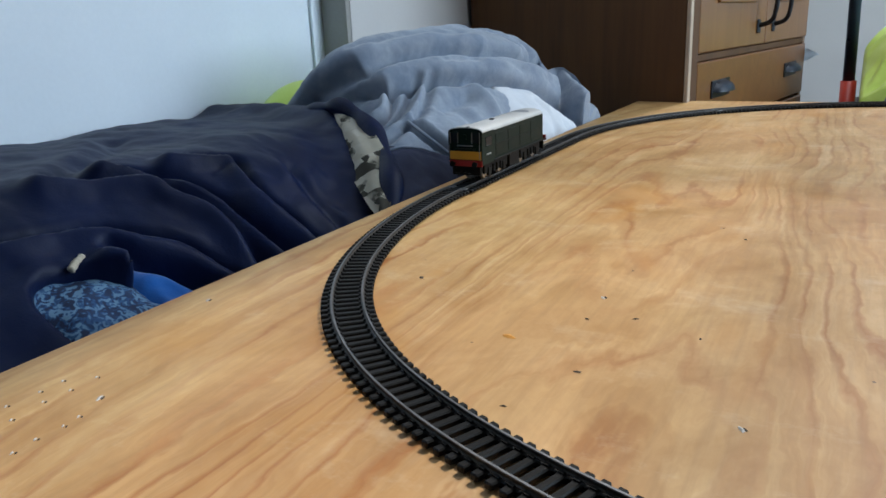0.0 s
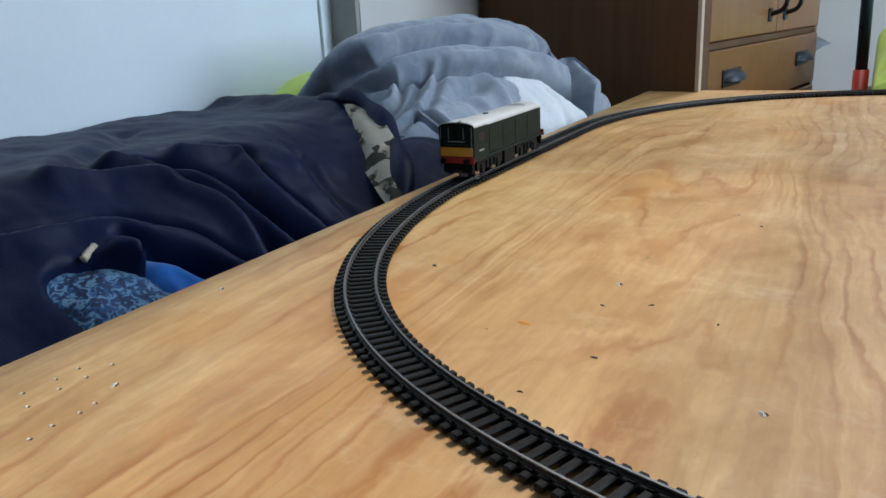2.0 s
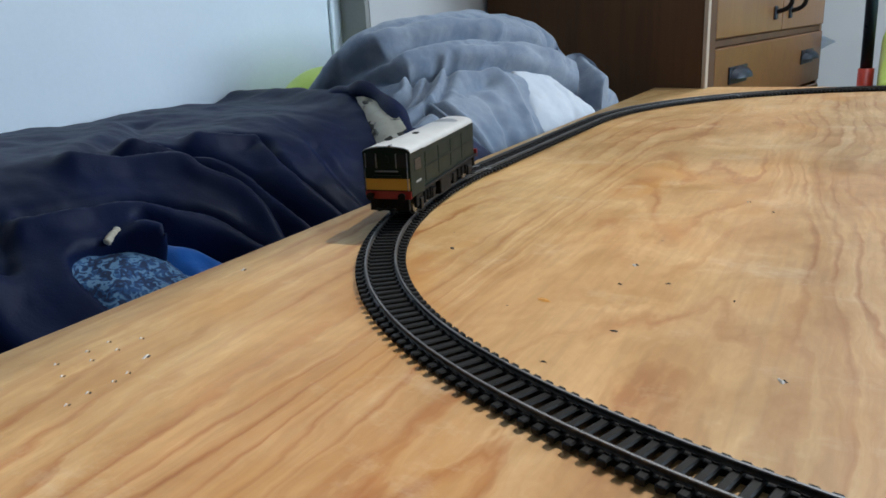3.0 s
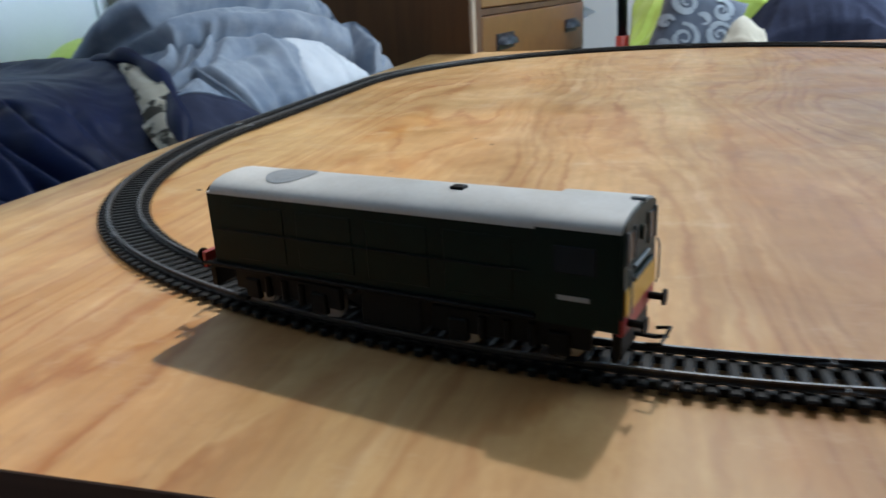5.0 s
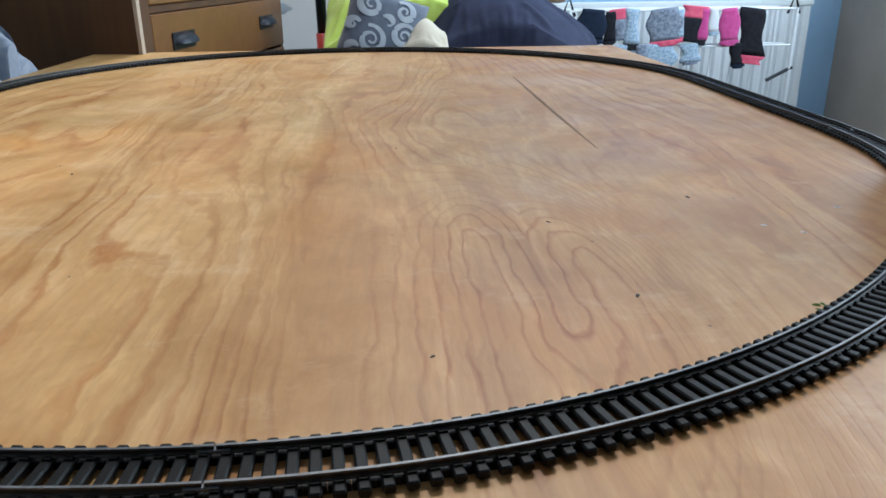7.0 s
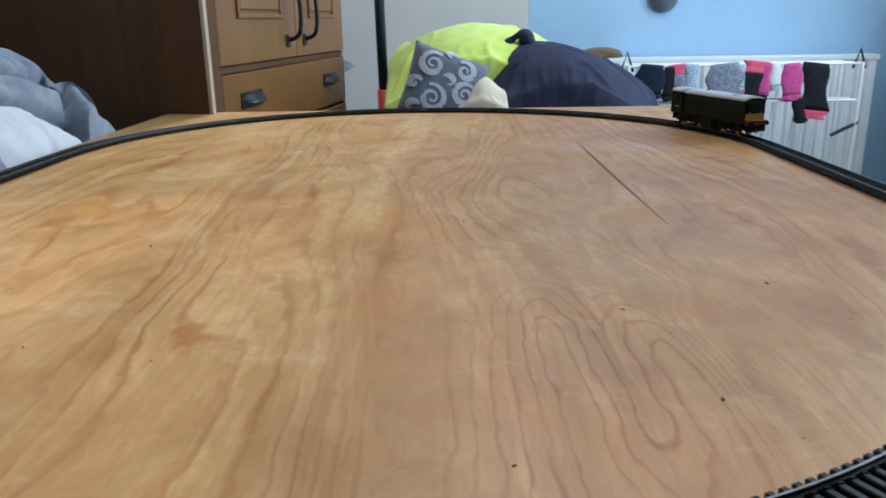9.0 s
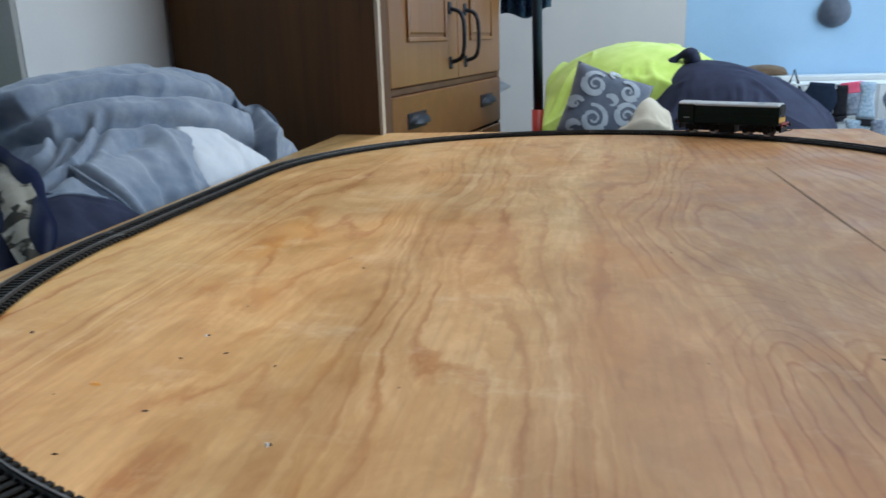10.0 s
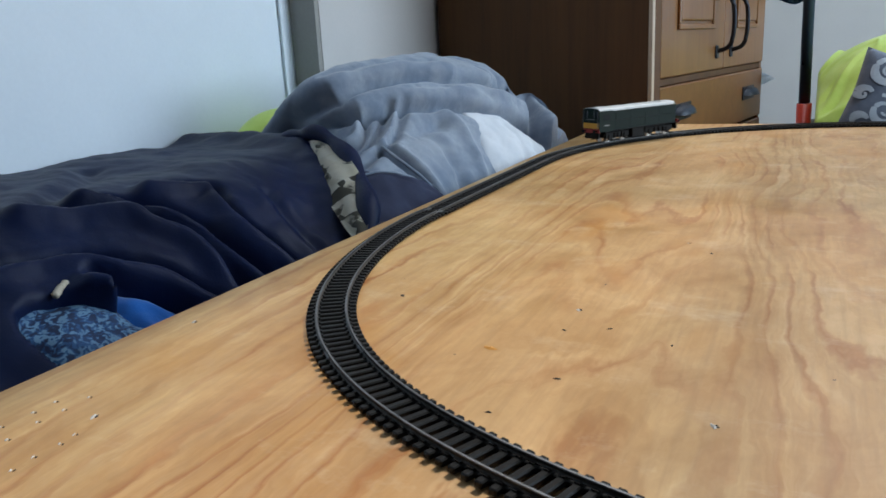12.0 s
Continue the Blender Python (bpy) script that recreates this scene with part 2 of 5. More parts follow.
BLACK = surface("chassis_black", (0.0025, 0.0025, 0.0025), (0.006, 0.0056, 0.0053), 0.55, 0, 80, 600, 0.1, 0.0002, spec=0.15)
STEEL = surface("wheel_steel", (0.25, 0.24, 0.23), (0.35, 0.34, 0.33), 0.3, 1.0, 80, 600, 0.03, 0.0001)
GLAZE = surface("dark_glazing", (0.010, 0.014, 0.018), (0.014, 0.02, 0.025), 0.2, 0, 20, 100, 0, spec=0.15)
FRAME = surface("window_frame_grey", (0.12, 0.14, 0.155), (0.17, 0.19, 0.20), 0.35, 0.2, 60, 300, 0)
FAN = surface("fan_mesh_grey", (0.20, 0.22, 0.24), (0.28, 0.30, 0.32), 0.5, 0.3, 400, 900, 0.3, 0.0003)
WHITE_NO = surface("white_marking", (0.24, 0.25, 0.24), (0.34, 0.34, 0.33), 0.5, 0, 60, 300, 0)
WALL_WHITE = surface("white_wall_paint", (0.73, 0.795, 0.86), (0.78, 0.845, 0.91), 0.6, 0, 6, 220, 0.12, 0.001)
# blue shade put into the colour of the north wall's east half
WALL_BLUE_SHADE = surface("wall_blue_shade", (0.33, 0.53, 0.74), (0.38, 0.58, 0.79), 0.65, 0, 5, 200, 0.12, 0.001)
# cream for the west return, and for sunlight painted on the north wall
WALL_CREAM_LIT = surface("cream_and_sunlit_wall", (0.60, 0.58, 0.57), (0.65, 0.625, 0.61), 0.65, 0, 5, 200, 0.12, 0.001)
WALL_UNSEEN_DARK = surface("dark_unseen_wall", (0.05, 0.04, 0.035), (0.07, 0.055, 0.045), 0.8, 0, 6, 200, 0.12, 0.001)
WALL_TAN = surface("tan_wall_paint", (0.36, 0.31, 0.26), (0.42, 0.36, 0.31), 0.7, 0, 5, 200, 0.12, 0.001)
# the return faces away from the light; its shade is put in as grey
WALL_RETURN_SHADE = surface("wall_return_shade", (0.29, 0.28, 0.26), (0.34, 0.33, 0.31), 0.7, 0, 6, 200, 0.12, 0.001)
CARPET = surface("brown_carpet", (0.07, 0.045, 0.03), (0.13, 0.085, 0.06), 0.95, 0, 30, 500, 0.5, 0.004)
BEDSPREAD = cloth("brown_bedspread", (0.05, 0.03, 0.022), (0.08, 0.05, 0.036), 20)
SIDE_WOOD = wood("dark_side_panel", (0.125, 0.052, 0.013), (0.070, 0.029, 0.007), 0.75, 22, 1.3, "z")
PINE = wood("honey_wood", (0.235, 0.098, 0.029), (0.165, 0.066, 0.019), 0.4, 26, 1.6, "y")
PINE_UP = wood("honey_wood_upright", (0.26, 0.118, 0.038), (0.185, 0.080, 0.024), 0.4, 26, 1.6, "z")
PALE_EDGE = surface("pale_edge_band", (0.45, 0.36, 0.27), (0.52, 0.42, 0.32), 0.5, 0, 30, 200, 0.1)
IRON = surface("black_iron", (0.012, 0.014, 0.02), (0.03, 0.032, 0.04), 0.45, 0.5, 60, 300, 0.1)
NAVY = cloth("navy_nylon", (0.0018, 0.0058, 0.029), (0.0036, 0.0102, 0.047), 14, 700, 0.48, 0.25, 0.0, 0.17)
NAVY_DARK = cloth("dark_navy_cotton", (0.021, 0.025, 0.054), (0.034, 0.040, 0.078), 20, 700, 0.8, 0.35, 0.0)
FLEECE = cloth("blue_grey_fleece", (0.185, 0.230, 0.305), (0.315, 0.355, 0.42), 26, 800, 0.95, 0.5, 0.4)
WHITE_CLOTH = cloth("white_cotton", (0.66, 0.68, 0.72), (0.76, 0.77, 0.80), 20)
NEON = cloth("neon_yellow_green", (0.60, 0.80, 0.13), (0.74, 0.92, 0.22), 18, 700, 0.7, 0.3)
CREAM = cloth("cream_cloth", (0.58, 0.50, 0.38), (0.68, 0.60, 0.47), 18)
CUSHION = cloth("slate_cushion", (0.10, 0.12, 0.16), (0.16, 0.18, 0.23), 25)
SCROLL = cloth("pale_scroll_print", (0.38, 0.42, 0.47), (0.48, 0.52, 0.56), 40)
CAMO, PRINT = camo(), print_cloth()
BRIGHT_BLUE = cloth("bright_blue_cloth", (0.004, 0.085, 0.34), (0.008, 0.12, 0.44), 20)
POLE_BLUE = surface("blue_black_pole", (0.015, 0.03, 0.07), (0.03, 0.05, 0.10), 0.3, 0.2, 20, 200, 0.05)
POLE_RED = surface("red_plastic", (0.62, 0.05, 0.03), (0.7, 0.07, 0.04), 0.4, 0, 20, 200, 0.03)
ENAMEL = surface("white_enamel", (0.72, 0.76, 0.78), (0.78, 0.82, 0.84), 0.35, 0, 10, 100, 0.03)
PINK = cloth("pink_knit", (0.70, 0.08, 0.16), (0.80, 0.14, 0.22), 60)
MAGENTA = cloth("magenta_knit", (0.50, 0.05, 0.22), (0.60, 0.08, 0.28), 60)
GREY_KNIT = cloth("grey_knit", (0.13, 0.16, 0.22), (0.30, 0.34, 0.42), 110)
BLACK_KNIT = cloth("black_knit", (0.007, 0.007, 0.012), (0.016, 0.016, 0.022), 60, sheen=0.0)
NAVY_KNIT = cloth("navy_knit", (0.006, 0.014, 0.036), (0.012, 0.023, 0.05), 60, sheen=0.0)
PALE_KNIT = cloth("pale_blue_speckled_knit", (0.20, 0.32, 0.45), (0.48, 0.58, 0.68), 130)
BROWN_FELT = cloth("brown_felt", (0.12, 0.075, 0.045), (0.20, 0.13, 0.075), 30)

# ---- mesh helpers ----
def part(name, bm, material, parent=None, label="", smooth=False, unit=ROOM):
    if unit != 1:
        moved(bm, Matrix.Scale(unit, 4))
    me = bpy.data.meshes.new(name)
    for f in bm.faces:
        f.smooth = smooth
    bm.to_mesh(me)
    bm.free()
    for m in material if isinstance(material, (list, tuple)) else (material,):
        me.materials.append(m)
    ob = new(name, me)
    ob.parent = parent
    if label:
        tagged(ob, label)
    return ob


def box(x0, x1, y0, y1, z0, z1, bevel=0.0, seg=2, bm=None, mat=0):
    b = bmesh.new()
    bmesh.ops.create_cube(b, size=1)
    for v in b.verts:
        v.co = Vector(((x0 + x1) / 2 + v.co.x * (x1 - x0), (y0 + y1) / 2 + v.co.y * (y1 - y0), (z0 + z1) / 2 + v.co.z * (z1 - z0)))
    if bevel:
        bmesh.ops.bevel(b, geom=b.edges[:], offset=bevel, segments=seg, affect="EDGES", profile=0.5)
    for f in b.faces:
        f.material_index = mat
    return merge(bm, b)


def merge(bm, b):
    if bm is None:
        return b
    me = bpy.data.meshes.new("tmp")
    b.to_mesh(me)
    b.free()
    bm.from_mesh(me)
    bpy.data.meshes.remove(me)
    return bm


def moved(bm, m):
    bmesh.ops.transform(bm, matrix=m, verts=bm.verts[:])
    return bm


def tube(points, radius, sides=8, bm=None, squash=1.0, closed_ends=True):
    """A round bar along points; radius may be a number or one value for each point."""
    bm = bm or bmesh.new()
    pts = [Vector(p) for p in points]
    rad = radius if isinstance(radius, (list, tuple)) else [radius] * len(pts)
    rings = []
    for k, p in enumerate(pts):
        d = (pts[min(k + 1, len(pts) - 1)] - pts[max(k - 1, 0)]).normalized()
        up = Vector((0, 0, 1)) if abs(d.z) < 0.95 else Vector((1, 0, 0))
        a = d.cross(up).normalized()
        b = a.cross(d).normalized()
        rings.append([bm.verts.new(p + a * math.cos(q) * rad[k] + b * math.sin(q) * rad[k] * squash) for q in (2 * math.pi * j / sides for j in range(sides))])
    for r0, r1 in zip(rings, rings[1:]):
        for j in range(sides):
            bm.faces.new((r0[j], r0[(j + 1) % sides], r1[(j + 1) % sides], r1[j]))
    if closed_ends:
        bm.faces.new(rings[0])
        bm.faces.new(list(reversed(rings[-1])))
    bmesh.ops.recalc_face_normals(bm, faces=bm.faces[:])
    return bm


def spline(points, n):
    """Catmull-Rom through the points."""
    pts = [Vector(p) for p in points]
    pts = [pts[0] * 2 - pts[1], *pts, pts[-1] * 2 - pts[-2]]
    out = []
    for k in range(1, len(pts) - 2):
        for j in range(n):
            u = j / n
            p0, p1, p2, p3 = pts[k - 1:k + 3]
            out.append(0.5 * (2 * p1 + (p2 - p0) * u + (2 * p0 - 5 * p1 + 4 * p2 - p3) * u * u + (3 * p1 - p0 - 3 * p2 + p3) * u ** 3))
    return out + [pts[-2]]


def cylinder(p, axis, r, depth, seg=20, bm=None, bevel=0.0):
    b = bmesh.new()
    bmesh.ops.create_cone(b, cap_ends=True, segments=seg, radius1=r, radius2=r, depth=depth)
    if bevel:
        bmesh.ops.bevel(b, geom=[e for e in b.edges if len(e.link_faces) == 2 and any(len(f.verts) > 4 for f in e.link_faces)], offset=bevel, segments=2, affect="EDGES")
    turn = {"x": pose(0, 0, 0, 0, 90, 0), "y": pose(0, 0, 0, 90, 0, 0), "z": Matrix()}[axis]
    moved(b, Matrix.Translation(p) @ turn)
    return merge(bm, b)


def extrude_outline(outline, x0, x1, bm=None):
    """A prism along x with the outline given in (y, z)."""
    b = bmesh.new()
    lo = [b.verts.new((x0, y, z)) for y, z in outline]
    hi = [b.verts.new((x1, y, z)) for y, z in outline]
    n = len(outline)
    for k in range(n):
        b.faces.new((lo[k], lo[(k + 1) % n], hi[(k + 1) % n], hi[k]))
    b.faces.new(lo)
    b.faces.new(hi)
    bmesh.ops.recalc_face_normals(b, faces=b.faces[:])
    return merge(bm, b)


def empty(name, m, label, category, group="", kind="", unit=ROOM):
    ob = new(name)
    m.translation *= unit
    ob.matrix_world = m
    return tagged(ob, label, category, group, kind)


# ---- the room ----
def wall(name, x0, x1, y0, y1, z0, z1, material, label, hole=None, axis="x"):
    """A wall block; hole: (a0, a1, z0, z1) along the wall's length."""
    if hole is None:
        return tagged(part(name, box(x0, x1, y0, y1, z0, z1), material), label, "wall", kind="structure")
    a0, a1, h0, h1 = hole
    bm = bmesh.new()
    if axis == "y":
        for b in ((y0, a0, z0, z1), (a1, y1, z0, z1), (a0, a1, z0, h0), (a0, a1, h1, z1)):
            box(x0, x1, b[0], b[1], b[2], b[3], bm=bm)
    return tagged(part(name, bm, material), label, "wall", kind="structure")


tagged(part("floor", box(-1.0, 2.1, -2.0, 3.1, FLOOR - 0.1, FLOOR), CARPET), "short brown carpet floor", "floor", kind="structure")
wall("wall_west", -0.80, -0.66, -2.0, 0.897, FLOOR, CEIL, WALL_WHITE, "white painted wall panel beside the bed")
wall("wall_west_return", -0.80, -0.617, 0.8985, 2.75, FLOOR, CEIL, WALL_CREAM_LIT, "cream painted wall beside the wardrobe")
# wall return with its shade painted in
tagged(part("trim", box(-0.6585, -0.6175, 0.8885, 0.8975, FLOOR, CEIL), WALL_RETURN_SHADE), "narrow wall return, its shade painted grey", "trim", kind="structure")
tagged(part("trim", box(-0.6595, -0.655, 0.862, 0.8685, FLOOR, CEIL, 0.001), WALL_WHITE), "thin white vertical trim strip", "trim", kind="structure")
# one wall in two colours: cream paints its sunlight, blue its shade
wall("wall_north", -0.80, 0.425, 2.75, 2.9, FLOOR, CEIL, WALL_CREAM_LIT, "wall behind the wardrobe, its sunlit tone painted cream")
wall("wall_north_shaded", 0.426, 1.80, 2.752, 2.9, FLOOR, CEIL, WALL_BLUE_SHADE, "wall behind the radiator, its shade painted pale blue")
wall("wall_east", 1.76, 1.90, -2.0, 2.75, FLOOR, CEIL, WALL_TAN, "tan painted wall with a window", (0.85, 2.15, 0.12, 1.28), "y")
# unseen wall, kept dark so little light bounces onto the locomotive's side
wall("wall_south", -0.80, 1.90, -2.1, -2.0, FLOOR, CEIL, WALL_UNSEEN_DARK, "unseen dark brown wall added behind the camera to cut bounce")
# the unseen ceiling; its skylight slants on the east to trim the sun patch
HOLE = [(-0.075, 0.825), (0.74, 0.825), (0.74, 1.175), (0.42, 2.265), (-0.075, 2.265)]
OUTER = [(-0.8, -2.1), (1.9, -2.1), (1.9, 1.22), (1.9, 2.9), (-0.8, 2.9)]
# five overlapping translucent leaves, unseen, added to dim the sun east and north
SUN_FILTER, tree, bsdf = nodes_of("sun_dimming_filter")
veil = add(tree, "ShaderNodeBsdfTransparent", {"Color": (0.765, 0.77, 0.775, 1.0)})
tree.links.new(veil.outputs[0], tree.nodes["Material Output"].inputs[0])
blind = empty("sun_filter", pose(0, 0, 0), "unseen translucent sheets added over the skylight to dim the sun", "blind", kind="structure")
for k, (x, y) in enumerate(((0.17, 0.78), (0.27, 0.78), (0.40, 1.28), (0.36, 1.46), (-0.09, 1.64))):
    part("filter_leaf", box(x, 0.80, y, 2.32, CEIL + 0.034 + 0.006 * k, CEIL + 0.036 + 0.006 * k), SUN_FILTER, blind)
bm = bmesh.new()
for k in range(5):
    n = (k + 1) % 5
    loop = [HOLE[k], HOLE[n], OUTER[n], OUTER[k]]
    lo = [bm.verts.new((x, y, CEIL)) for x, y in loop]
    hi = [bm.verts.new((x, y, CEIL + 0.03)) for x, y in loop]
    bm.faces.new(lo)
    bm.faces.new(hi)
    for i in range(4):
        bm.faces.new((lo[i], lo[(i + 1) % 4], hi[(i + 1) % 4], hi[i]))
bmesh.ops.recalc_face_normals(bm, faces=bm.faces[:])
tagged(part("ceiling", bm, WALL_WHITE), "unseen white ceiling with a skylight cut to shape the sun patch", "ceiling", kind="structure")

# ---- the bed and the board ----
BED_TOP = -0.075
bed = empty("bed", pose(0, 0, 0), "bed under a dark brown bedspread", "bed")
part("mattress", box(-0.645, 0.49, -0.55, 1.165, -0.32, BED_TOP, 0.025, 3), BEDSPREAD, bed)
part("base", box(-0.64, 0.485, -0.54, 1.16, FLOOR, -0.322, 0.005), BATTEN, bed)
ottoman = tagged(part("ottoman", box(-0.03, 0.60, 1.45, 2.15, FLOOR, -0.085, 0.02, 3), BEDSPREAD), "low brown upholstered ottoman under clothes", "ottoman")

BX0, BX1, BY0, BY1 = -0.300, 0.500, 0.078, 1.215
board = empty("baseboard_panel", pose(0, 0, 0), "varnished plywood baseboard with knots and scuffs on battens", "board")
sheet_bm = box(BX0, BX1, BY0, BY1, -0.012, 0.0, 0.0004, 1)
sheet_bm.normal_update()
# only the top shows ply; the edges take the battens' dark brown
for f in sheet_bm.faces:
    f.material_index = 0 if f.normal.z > 0.9 else 1
part("plywood_sheet", sheet_bm, (PLY, BATTEN), board)
for y0, y1 in ((BY0 + 0.001, BY0 + 0.022), (BY1 - 0.022, BY1 - 0.001)):
    part("batten", box(BX0 + 0.001, BX1 - 0.001, y0, y1, BED_TOP, -0.0125, 0.001, 1), BATTEN, board, "dark brown batten")
for x0, x1 in ((BX0 + 0.001, BX0 + 0.022), (BX1 - 0.022, BX1 - 0.001)):
    part("batten", box(x0, x1, BY0 + 0.0225, BY1 - 0.0225, BED_TOP, -0.0125, 0.001, 1), BATTEN, board, "dark brown batten")

def mark(name, x, y, size, material, label, lean, seed):
    """A shallow flake or speck on the board's face, of uneven outline."""
    rnd = random.Random(seed)
    bm = bmesh.new()
    rim = []
    for k in range(9):
        a = 2 * math.pi * k / 9
        r = size * (0.6 + 0.6 * rnd.random())
        u, v = r * math.cos(a) * 0.45, r * math.sin(a)
        rim.append(bm.verts.new((x + u * math.cos(lean) - v * math.sin(lean), y + u * math.sin(lean) + v * math.cos(lean), 0.0001)))
    top = bm.verts.new((x, y, 0.0006))
    for k in range(9):
        bm.faces.new((rim[k], rim[(k + 1) % 9], top))
    part(name, bm, material, board, label)


CHIP = surface("pale_splinter", (0.40, 0.36, 0.32), (0.54, 0.50, 0.46), 0.7, 0, 300, 900, 0.2, 0.0003)
# for pits and knots, and for the shadow painted beside each splinter
PIT_AND_SHADE = surface("dark_pit_and_chip_shade", (0.03, 0.022, 0.018), (0.07, 0.05, 0.04), 0.8, 0, 300, 900, 0.2, 0.0003)
SCORE = surface("scored_wood", (0.18, 0.088, 0.037), (0.25, 0.13, 0.058), 0.8, 0, 60, 500, 0.2, 0.0003)
FLECK = surface("white_fleck", (0.72, 0.72, 0.70), (0.82, 0.82, 0.80), 0.6, 0, 300, 900, 0.1, 0.0002)
AMBER = surface("amber_varnish_drop", (0.50, 0.20, 0.02), (0.58, 0.26, 0.04), 0.35, 0, 200, 700, 0.05, 0.0002)
CHIPS = [(-0.268, 0.170), (-0.258, 0.166), (-0.268, 0.160), (-0.259, 0.155), (-0.269, 0.147), (-0.257, 0.141), (-0.236, 0.136), (-0.235, 0.146), (-0.236, 0.153), (-0.235, 0.127), (-0.258, 0.178), (-0.066, 0.485), (0.330, 0.328), (0.344, 0.316), (0.381, 0.353)]
for k, (x, y) in enumerate(CHIPS):
    if x > 0.3:
        mark("fleck", x, y, 0.0019, FLECK, "white paint fleck", 1.1, k)
        continue
    mark("splinter", x, y, 0.0012, CHIP, "pale torn splinter", 0.6, k)
    # the splinter's shadow, put in as a dark dot beside it
    mark("pit_and_shade", x + 0.0014, y + 0.0004, 0.0009, PIT_AND_SHADE, "dark pit and painted splinter shade", 0.6, k + 50)
for k, (x, y) in enumerate([(-0.241, 0.166), (-0.281, 0.263), (-0.098, 0.339), (-0.022, 0.237)]):
    mark("splinter", x, y, 0.0024, CHIP, "pale torn splinter", 0.5, k + 100)
    # dark dot that paints the larger splinter's shadow
    mark("pit_and_shade", x + 0.0010, y + 0.0006, 0.0016, PIT_AND_SHADE, "dark pit and painted splinter shade", 0.5, k + 120)
for k, (x, y) in enumerate([(-0.047, 0.306), (-0.049, 0.464), (-0.196, 0.334), (-0.097, 0.310), (-0.084, 0.257), (-0.170, 0.092), (0.163, 0.209), (0.244, 0.251), (0.311, 0.378), (0.153, 0.515), (0.227, 0.343), (0.172, 0.123), (-0.099, 0.221), (-0.077, 0.318)]):
    mark("pit_and_shade", x, y, 0.0014 + 0.0006 * (k % 3), PIT_AND_SHADE, "dark pit and painted splinter shade", 0.4 * k, k + 200)
MOSS = surface("green_scatter", (0.04, 0.10, 0.015), (0.09, 0.17, 0.03), 0.9, 0, 300, 900, 0.3, 0.0005)
for k in range(7):
    mark("scatter_speck", 0.310 + 0.004 * math.sin(5.1 * k), 0.235 + 0.0025 * math.cos(3.3 * k), 0.0018, MOSS, "green scatter speck", 0.7 * k, 400 + k)
mark("varnish_drop", -0.122, 0.279, 0.0042, AMBER, "amber varnish drop", 1.2, 310)
mark("knot", -0.1225, 0.0850, 0.0048, PIT_AND_SHADE, "dark oval knot", 0.5, 300)
part("scored_line", tube([(0.2935, 0.43, -0.0006), (0.2920, 0.52, -0.0003), (0.2910, 0.61, -0.0002), (0.2905, 0.70, -0.0002), (0.2900, 0.79, -0.0003), (0.2898, 0.875, -0.0005)], [0.0006, 0.0012, 0.0018, 0.0021, 0.0019, 0.0014], 6, squash=0.4), SCORE, board, "brown scored line")

# ---- the railway ----
def metal(name, bm, material, parent=None, label="", smooth=False):
    return part(name, bm, material, parent, label, smooth, 1)


XC, Y0, Y1, RAD = 0.1218, 0.610, 0.928, 0.4373
STRAIGHT, HALF = Y1 - Y0, math.pi * RAD
LAP = 2 * STRAIGHT + 2 * HALF
RAIL_TOP, SLEEPER_TOP = 0.0066, 0.0040


def oval(s):
    """A place on the oval; the near curve is sprung a little out on its west and in on its east."""
    s %= LAP
    if s < STRAIGHT:
        return XC - RAD, Y1 - s
    s -= STRAIGHT
    if s < HALF:
        a = s / RAD
        q = math.degrees(a)
        r = RAD + 0.0240 * math.exp(-((q - 43) / 24) ** 2) - 0.0095 * math.exp(-((q - 138) / 28) ** 2)
        return XC - r * math.cos(a), Y0 - r * math.sin(a)
    s -= HALF
    if s < STRAIGHT:
        return XC + RAD, Y0 + s
    a = (s - STRAIGHT) / RAD
    return XC + RAD * math.cos(a), Y1 + RAD * math.sin(a)


def on_track(s):
    """Place and heading (radians), s metres on from the far end of the west straight, travelling south."""
    x0, y0 = oval(s - 0.001)
    x1, y1 = oval(s + 0.001)
    x, y = oval(s)
    return x, y, math.atan2(y1 - y0, x1 - x0)


def sleeper_mesh():
    bm = box(-0.0019, 0.0019, -0.0148, 0.0148, 0.0009, SLEEPER_TOP, 0.0006, 1)
    for side in (-1, 1):
        for o in (-0.0016, 0.0016):
            y = side * 0.0087 + o
            box(-0.0013, 0.0013, y - 0.0006, y + 0.0006, SLEEPER_TOP - 0.0002, SLEEPER_TOP + 0.0007, bm=bm)
        # webs that tie the sleepers together under the rails
        box(-0.0033, 0.0033, side * 0.0087 - 0.0013, side * 0.0087 + 0.0013, 0.0001, 0.0026, bm=bm)
    me = bpy.data.meshes.new("sleeper")
    bm.to_mesh(me)
    bm.free()
    me.materials.append(SLEEPER)
    return me


SLEEPER_MESH = sleeper_mesh()
RAIL_OUTLINE = [(-0.0011, 0.0), (0.0011, 0.0), (0.0011, 0.0004), (0.0003, 0.0007), (0.0003, 0.0018), (0.0005, 0.0020), (0.0005, 0.0026), (-0.0005, 0.0026), (-0.0005, 0.0020), (-0.0003, 0.0018), (-0.0003, 0.0007), (-0.0011, 0.0004)]


